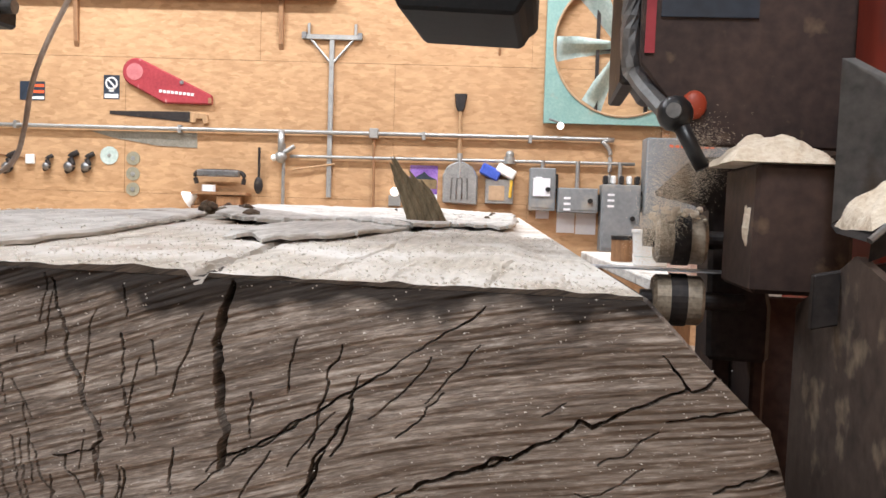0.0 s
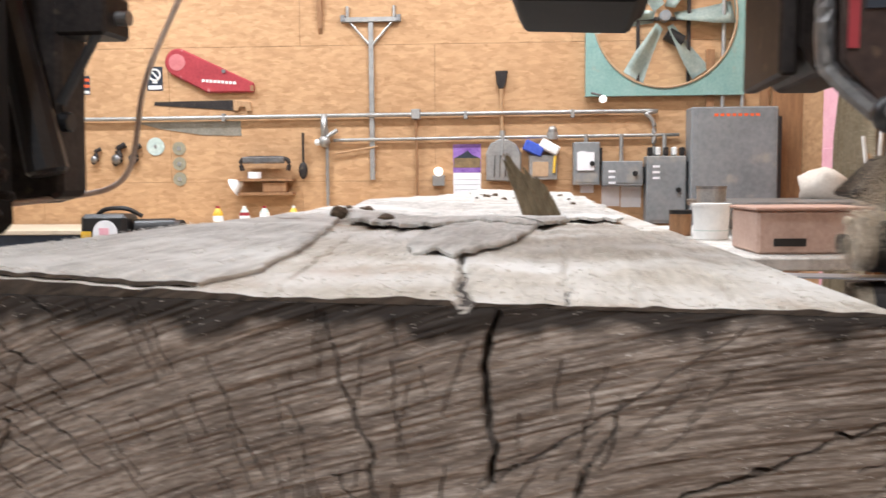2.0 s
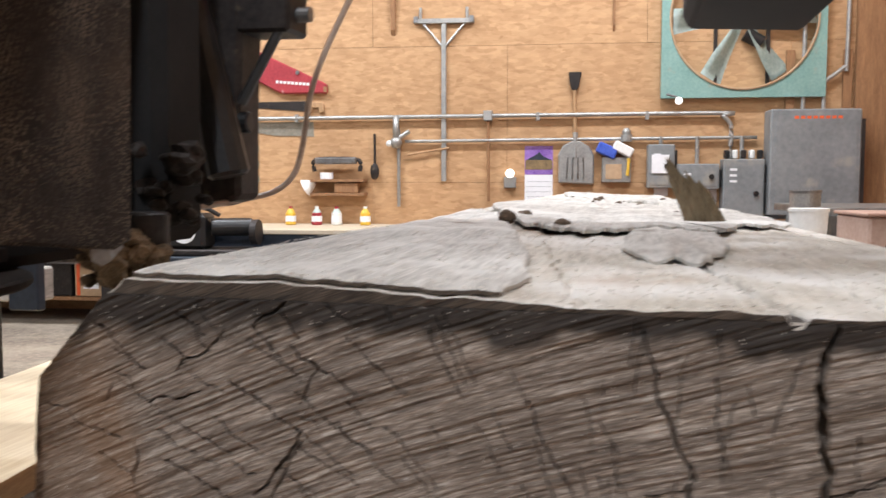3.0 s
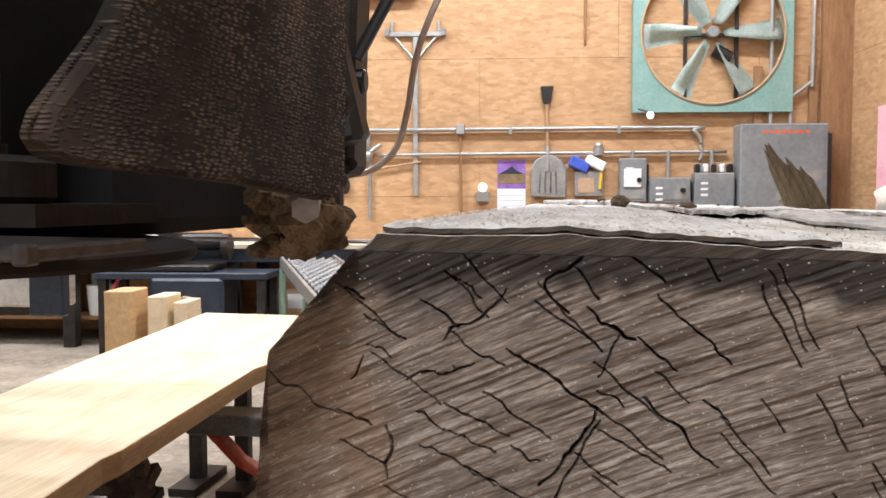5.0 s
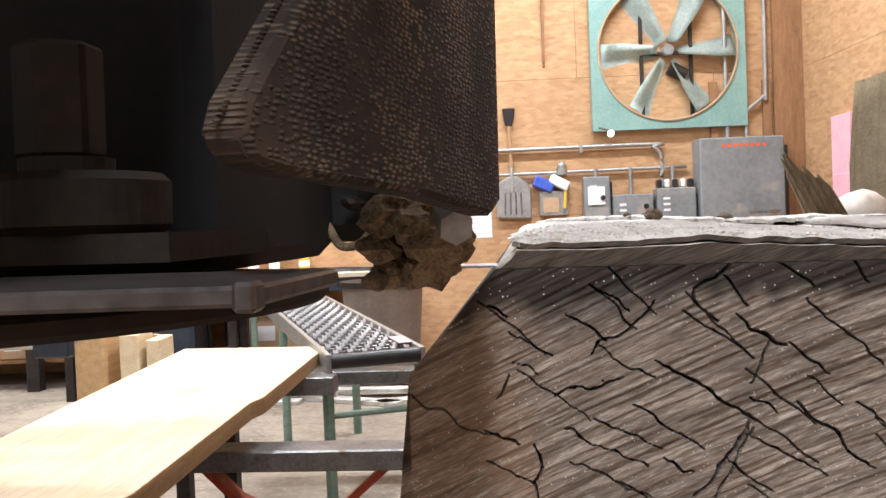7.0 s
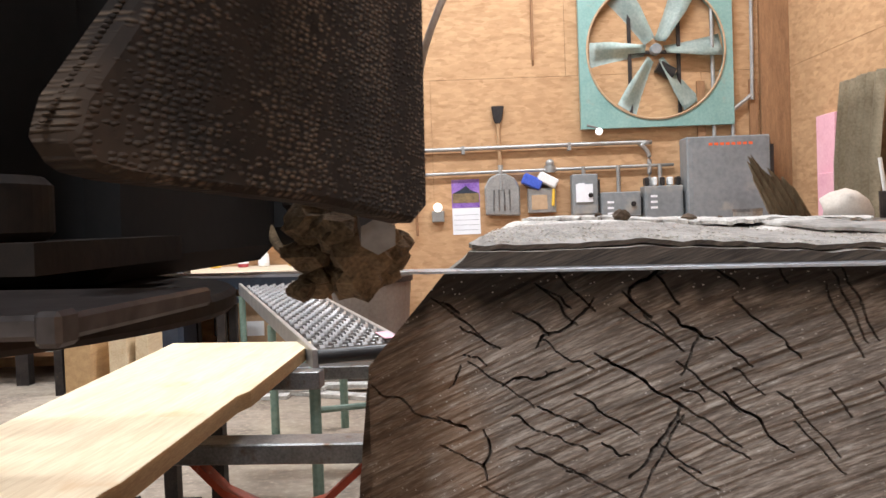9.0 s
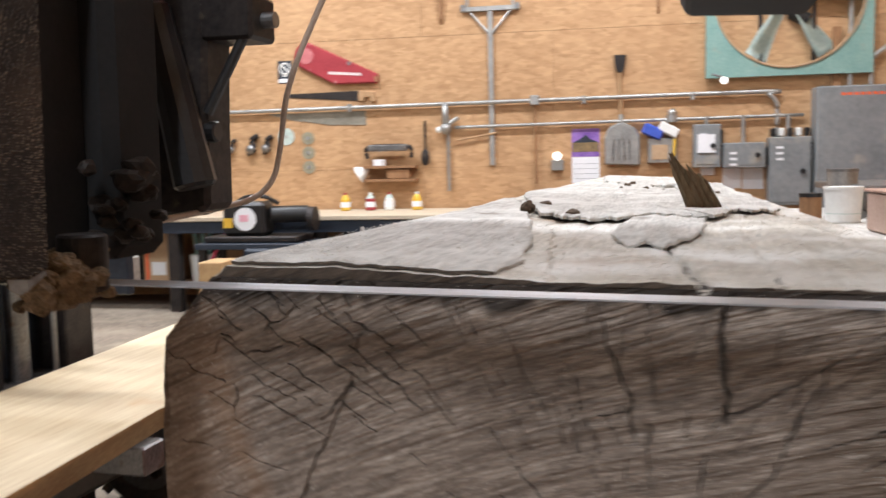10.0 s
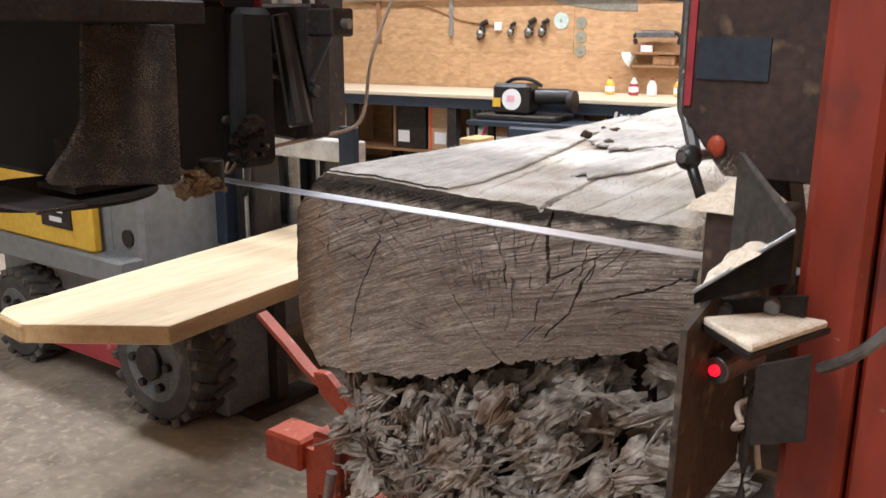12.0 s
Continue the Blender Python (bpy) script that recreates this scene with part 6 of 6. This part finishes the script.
def lug_mesh(w):
    bm = bmesh.new()
    bmesh.ops.create_cube(bm, size=1)
    bm.transform(Matrix.Diagonal((0.032, w * 0.5, 0.028, 1)))
    me = bpy.data.meshes.new("lug")
    bm.to_mesh(me)
    bm.free()
    me.materials.append(TYRE)
    return me


LUG = lug_mesh(0.18)


for wx, wy, r in ((0.0, 0.0, 0.245), (0.0, 1.30, 0.245), (-1.05, 0.05, 0.20), (-1.05, 1.25, 0.20)):
    wh = part("wheel", rod((0, -0.09, 0), (0, 0.09, 0), r, seg=40, w=0.025), TYRE, fl, "dusty treaded tyre", at=pose(wx, wy, r))
    for k in range(40):
        a, side_ = 2 * math.pi * (k // 2) / 20, 1 if k % 2 else -1
        lug = new("tread_lug", LUG)
        lug.parent = wh
        lug.matrix_basis = Matrix.Rotation(a + side_ * 0.08, 4, "Y") @ Matrix.Translation((0, side_ * 0.0486, r)) @ Matrix.Rotation(side_ * 0.4, 4, "Z")
    part("rim", rod((0, -0.095, 0), (0, -0.07, 0), r * 0.66, seg=32, w=0.008), RIM_GREY, wh)
    part("hub", rod((0, -0.12, 0), (0, -0.09, 0), r * 0.28, seg=20, w=0.006), DARK_STEEL, wh)
    for k in range(6):
        a = k / 6 * 2 * math.pi
        part("lug_nut", rod((r * 0.42 * math.cos(a), -0.115, r * 0.42 * math.sin(a)), (r * 0.42 * math.cos(a), -0.092, r * 0.42 * math.sin(a)), 0.018, seg=6), DARK_STEEL, wh)
part("chassis", box(-1.40, 0.0, 0.10, 1.2, 0.18, 0.46, 0.02), BOX_GREY, fl)
part("running_board", box(-0.85, -0.22, -0.06, 0.10, 0.14, 0.24, 0.01), RED_PAINT, fl, "worn red step plate")
part("fender", box(-1.50, -0.27, -0.02, 0.10, 0.46, 0.56, 0.01), BOX_GREY, fl)
part("side_panel", box(-1.50, -0.47, 0.0, 0.05, 0.56, 0.86, 0.012), YELLOW, fl, "yellow side panel")
part("plate", box(-0.82, -0.60, -0.006, 0.0, 0.64, 0.82), DARK_STEEL, fl, "dark label plate")
for k in range(4):
    part("lettering", box(-0.79 + 0.012 * k, -0.63 - 0.012 * k, -0.009, -0.006, 0.785 - 0.04 * k, 0.805 - 0.04 * k), PAPER, fl)
part("counterweight", box(-1.65, -0.47, 0.05, 1.2, 0.46, 1.0, 0.04), BOX_GREY, fl)
part("cowl", prism([(-0.47, 0.46), (-0.26, 0.46), (-0.26, 0.86), (-0.34, 0.96), (-0.47, 0.95)], 0.08, 1.2, "y", 0.02), BOX_GREY, fl)
part("cowl_vent", rod((-0.34, 0.07, 0.63), (-0.34, 0.09, 0.63), 0.035, seg=16), BLACK, fl)
for my in (0.50, 0.92):
    part("mast_rail", box(-0.19, -0.07, my, my + 0.10, 0.06, 2.5, 0.006), DARK_STEEL, fl, "black mast channel")
    part("inner_rail", box(-0.17, -0.09, my + 0.11, my + 0.16, 0.15, 2.4, 0.004), DARK_STEEL, fl)
    part("lift_chain", rod((-0.10, my - 0.02, 0.3), (-0.10, my - 0.02, 2.4), 0.010, seg=8), GALV, fl, "bright lift chain")
part("mast_foot", box(0.06, 0.22, 0.06, 0.28, 0.02, 0.50, 0.01), RIM_GREY, fl)
part("mast_tie", box(-0.19, -0.07, 0.60, 0.92, 0.50, 0.60), DARK_STEEL, fl)
part("mast_tie", box(-0.19, -0.07, 0.60, 0.92, 1.75, 1.85), DARK_STEEL, fl)
part("mast_backing", box(-0.27, -0.20, 0.45, 1.05, 0.55, 1.02, 0.004), NAVY, fl)
part("hydraulic_ram", rod((-0.13, 0.77, 0.3), (-0.13, 0.77, 2.2), 0.035, seg=16), GREY_STEEL, fl)
part("mast_brace", rod((-0.19, 0.47, 1.10), (-0.05, 0.47, 1.75), 0.02, seg=8), BLACK, fl)
part("hydraulic_hose", tube([(-0.07, 0.46, 1.15), (-0.01, 0.42, 1.0), (-0.02, 0.42, 0.85), (-0.09, 0.46, 0.78)], 0.014), BLACK, fl)
part("fork_beam", box(-0.08, 0.48, 0.50, 0.57, 0.945, 1.025, 0.005), WEATHERED, fl, "grey wooden beam on the carriage")
part("beam_stop", box(0.43, 0.51, 0.47, 0.499, 0.93, 1.085, 0.004), NAVY, fl)

# bench along the far wall
bench = empty("workbench", pose(0, 0, 0), "long workbench with a pale wooden top along the wall", "workbench")
part("top", box(-6.5, -0.9, 6.95, 7.98, 0.80, 0.84, 0.006), mat("bench_wood", (0.45, 0.36, 0.25), (0.66, 0.56, 0.42), 3, 0.7, stretch=(0.6, 6, 6)), bench)
part("apron", box(-6.45, -0.95, 6.97, 7.0, 0.70, 0.80), NAVY, bench)
for bx in (-6.4, -5.0, -3.75, -2.4, -1.1):
    part("leg", box(bx - 0.05, bx + 0.05, 6.98, 7.08, 0, 0.80), DARK_STEEL, bench)
    part("leg", box(bx - 0.05, bx + 0.05, 7.85, 7.95, 0, 0.80), DARK_STEEL, bench)
part("lower_shelf", box(-6.4, -1.0, 7.2, 7.95, 0.20, 0.23), STUD, bench)
stand = empty("saw_stand", pose(-2.9, 6.72, 0), "low dark stand under the chop saw", "stand")
part("top", box(-0.4, 0.9, -0.25, 0.22, 0.60, 0.648, 0.005), NAVY, stand)
for sx in (-0.35, 0.85):
    for sy in (-0.2, 0.17):
        part("leg", box(sx - 0.03, sx + 0.03, sy - 0.03, sy + 0.03, 0, 0.60), DARK_STEEL, stand)
mitre = empty("mitre_saw", pose(-2.9, 6.75, 0.65), "black chop saw with a round white badge", "saw")
part("base", box(-0.35, 0.45, -0.20, 0.25, 0.0, 0.05, 0.01), DARK_STEEL, mitre)
part("body", box(-0.20, 0.16, -0.16, 0.10, -0.14, 0.14, 0.03), BLACK, mitre, at=pose(0, 0, 0.19))
part("badge", rod((0.0, -0.165, 0.19), (0.0, -0.15, 0.19), 0.095, seg=28), PAPER, mitre, "round white badge")
part("badge_mark", box(-0.045, 0.03, -0.168, -0.165, 0.17, 0.225, 0.0), PINK, mitre)
part("tag", box(-0.19, -0.11, -0.165, -0.16, 0.12, 0.20), YELLOW, mitre)
part("motor", rod((0.18, -0.05, 0.22), (0.48, 0.05, 0.22), 0.07, seg=20, w=0.01), BLACK, mitre)
part("guard", rod((0.50, 0.0, 0.18), (0.55, 0.0, 0.18), 0.10, seg=24), DARK_STEEL, mitre)
part("handle", tube([(-0.1, -0.05, 0.33), (0.0, -0.1, 0.37), (0.15, -0.1, 0.37), (0.25, -0.05, 0.31)], 0.018), BLACK, mitre)
for k, (x, c) in enumerate(((-2.38, YELLOW), (-2.14, RED_PAINT), (-1.96, WHITE), (-1.70, YELLOW))):
    bt = empty("bottle", pose(x, 7.72, 0.842), "plastic bottle standing on the workbench", "bottle", "bottles on the bench")
    part("body", rod((0, 0, 0), (0, 0, 0.11), 0.048, 0.044, seg=18, w=0.008), c, bt)
    part("neck", rod((0, 0, 0.11), (0, 0, 0.145), 0.04, 0.018, seg=16), c if k % 3 == 0 else PALE, bt)
    part("cap", rod((0, 0, 0.145), (0, 0, 0.165), 0.017, seg=12), WHITE if k % 2 else RED_PAINT, bt)
    part("label", rod((0, 0, 0.03), (0, 0, 0.08), 0.0485, 0.047, seg=18), PAPER, bt)
for k, (x0, x1, z1, m_) in enumerate(((-5.9, -5.2, 0.62, CARD), (-4.62, -4.2, 0.70, DARK_STEEL), (-4.17, -3.9, 0.68, CARD), (-3.45, -3.15, 0.55, STUD), (-2.1, -1.5, 0.6, CARD))):
    bx = empty("storage_box", pose(0, 0, 0), "cardboard or dark storage box under the workbench", "box", "boxes under the bench")
    part("carton", box(x0, x1, 7.22, 7.7, 0.232, z1, 0.006), m_, bx)
    part("label", box(x0 + 0.08, x0 + 0.22, 7.216, 7.22, 0.30, 0.42), PAPER, bx)
    part("tape", box(x0 + 0.02, x0 + 0.05, 7.216, 7.22, 0.24, z1 - 0.01), ORANGE_SPOT if k == 2 else STUD, bx)
pail = empty("pail", pose(-3.62, 7.1, 0.232), "white pail with teal handles sticking out", "pail")
part("bucket", rod((0, 0.2, 0), (0, 0.2, 0.25), 0.10, 0.12, seg=24), WHITE, pail)
for k in range(3):
    part("tool_handle", rod((-0.05 + 0.05 * k, 0.2, 0.2), (-0.07 + 0.07 * k, 0.2, 0.44), 0.022, seg=10), TEAL, pail)
cable = tagged(part("extension_cable", tube([(-2.95, 6.9, 0.80), (-3.15, 6.85, 0.72), (-3.3, 6.82, 0.5), (-3.32, 6.82, 0.3), (-3.1, 6.8, 0.02), (-2.6, 6.7, 0.02)], 0.014), mat("pink_cable", (0.6, 0.05, 0.12), (0.75, 0.1, 0.18), 9, 0.5)), "red extension cable hanging from the bench", "cable")
fan2 = empty("floor_machine", pose(-2.6, 6.55, 0), "dark round machine with a rusty drum on the floor", "machine")
part("body", box(-0.28, 0.28, -0.1, 0.3, 0.06, 0.62, 0.03), NAVY, fan2)
part("drum", rod((0, -0.16, 0.36), (0, -0.08, 0.36), 0.12, seg=28), CARD, fan2)
part("foot", box(-0.28, 0.28, -0.12, 0.3, 0, 0.06), BLACK, fan2)
bin_ = empty("waste_bin", pose(-0.95, 6.6, 0), "brown waste bin on the floor", "bin")
part("bin", rod((0, 0, 0), (0, 0, 0.75), 0.24, 0.30, seg=28), mat("bin_brown", (0.13, 0.10, 0.08), (0.2, 0.16, 0.13), 5, 0.6), bin_)
part("rim", rod((0, 0, 0.75), (0, 0, 0.79), 0.315, seg=28), DARK_STEEL, bin_)

# table with paint cans beyond the guide
tb = empty("side_table", pose(0, 0, 0), "wooden side table with a grey machine top behind the mill", "table")
part("top", box(0.95, 2.45, 3.3, 5.6, 0.88, 0.93, 0.006), WEATHERED, tb)
for x in (1.0, 2.38):
    for y in (3.36, 5.5):
        part("leg", box(x, x + 0.08, y, y + 0.08, 0, 0.88), STUD, tb)
mt = empty("machine_table", pose(0, 0, 0), "flat grey cast iron machine top on the side table", "machine")
part("slab", box(1.25, 2.40, 4.5, 5.5, 1.06, 1.10, 0.006), GREY_STEEL, mt)
part("pedestal", box(1.45, 2.2, 4.65, 5.35, 0.932, 1.06), BOX_GREY, mt)
bk = empty("paint_bucket", pose(1.12, 4.33, 0.932), "white plastic bucket with faded teal print", "bucket")
part("pail", rod((0, 0, 0), (0, 0, 0.165), 0.078, 0.088, seg=28), WHITE, bk)
part("print", rod((0, 0, 0.04), (0, 0, 0.10), 0.0805, 0.083, seg=28), PALE, bk)
part("rim", rod((0, 0, 0.155), (0, 0, 0.17), 0.092, seg=28), WHITE, bk)
can = empty("paint_can", pose(1.22, 4.75, 0.932), "grey metal paint can", "can")
part("can", rod((0, 0, 0), (0, 0, 0.24), 0.075, seg=24), GALV, can)
part("rim", rod((0, 0, 0.235), (0, 0, 0.25), 0.079, seg=24), GREY_STEEL, can)
tin = empty("small_tin", pose(1.03, 4.6, 0.932), "dark small tin with a lid", "tin")
part("can", rod((0, 0, 0), (0, 0, 0.11), 0.055, seg=20), STUD, tin)
part("lid", rod((0, 0, 0.11), (0, 0, 0.13), 0.058, seg=20), BLACK, tin)
rb = empty("feed_box", pose(1.24, 3.55, 0.932), "reddish brown steel machine box", "machine")
part("case", box(-0.16, 0.26, -0.12, 0.25, 0.0, 0.165, 0.01), mat("rust_paint", (0.40, 0.27, 0.21), (0.55, 0.40, 0.33), 7, 0.6), rb)
part("cover", box(-0.17, 0.27, -0.13, 0.26, 0.165, 0.178, 0.004), mat("rust_cover", (0.40, 0.24, 0.18), (0.5, 0.32, 0.25), 7, 0.6), rb)
part("slot", box(-0.10, 0.02, -0.124, -0.12, 0.03, 0.06), BLACK, rb)
tagged(part("sack", lumps(None, random.Random(9), 1, (2.0, 5.3, 1.155), (0, 0, 0), 0.16, 0.161), mat("dirty_cloth", (0.48, 0.42, 0.36), (0.62, 0.56, 0.49), 8, 0.9), smooth=True), "dirty pale sack lying on the machine", "sack")
jar = empty("brush_jar", pose(2.28, 5.3, 1.10), "jar with brushes and white sticks", "jar")
part("jar", rod((0, 0, 0), (0, 0, 0.16), 0.07, 0.075, seg=20), DARK_STEEL, jar)
for k, (dx, h, m_) in enumerate(((-0.05, 0.36, WHITE), (0.03, 0.40, WHITE), (0.06, 0.33, BLACK), (-0.02, 0.26, WOOD))):
    part("stick", rod((dx * 0.6, 0, 0.05), (dx * 1.3, 0.01, h), 0.012, seg=8), m_, jar)
sp = empty("spray_bottle", pose(2.18, 4.95, 1.10), "small white bottle on the machine", "bottle")
part("body", rod((0, 0, 0), (0, 0, 0.14), 0.04, 0.035, seg=16), WHITE, sp)
part("neck", rod((0, 0, 0.14), (0, 0, 0.19), 0.015, seg=10), WHITE, sp)
foam = tagged(part("foam_board", box(2.69, 2.76, 6.95, 7.28, 0.0, 1.92, 0.004), PINK), "pink foam insulation board leaning by the wall", "foam board")
tagged(part("foam_board", box(2.66, 2.69, 6.90, 7.20, 0.0, 1.45, 0.004), PINK), "pink foam insulation board leaning by the wall", "foam board")
tarp_bm = bmesh.new()
prev = None
for k in range(25):
    y = 6.05 + 0.6 * k / 24
    xo = 2.64 - 0.05 * abs(math.sin(k * 0.9)) - 0.03 * math.sin(k * 2.3)
    col = [tarp_bm.verts.new((xo - (0.12 * (1 - z / 2.1)), y + 0.03 * math.sin(z * 5), z)) for z in (0.0, 0.5, 1.0, 1.5, 1.9, 2.1)]
    if prev:
        for i in range(5):
            tarp_bm.faces.new((prev[i], prev[i + 1], col[i + 1], col[i]))
    prev = col
bmesh.ops.solidify(tarp_bm, geom=tarp_bm.faces[:], thickness=0.01)
tagged(part("tarpaulin", tarp_bm, mat("brown_canvas", (0.22, 0.17, 0.10), (0.36, 0.29, 0.19), 6, 0.9), smooth=True), "brown canvas hanging in folds by the wall", "tarpaulin")



def motions():
    walk(saw_head, [(t, MILL @ Matrix.Translation((0, -0.036 * SIZE * t, 0))) for t in (0.0, 3.0, 6.0, 9.0, 12.0)])


motions()
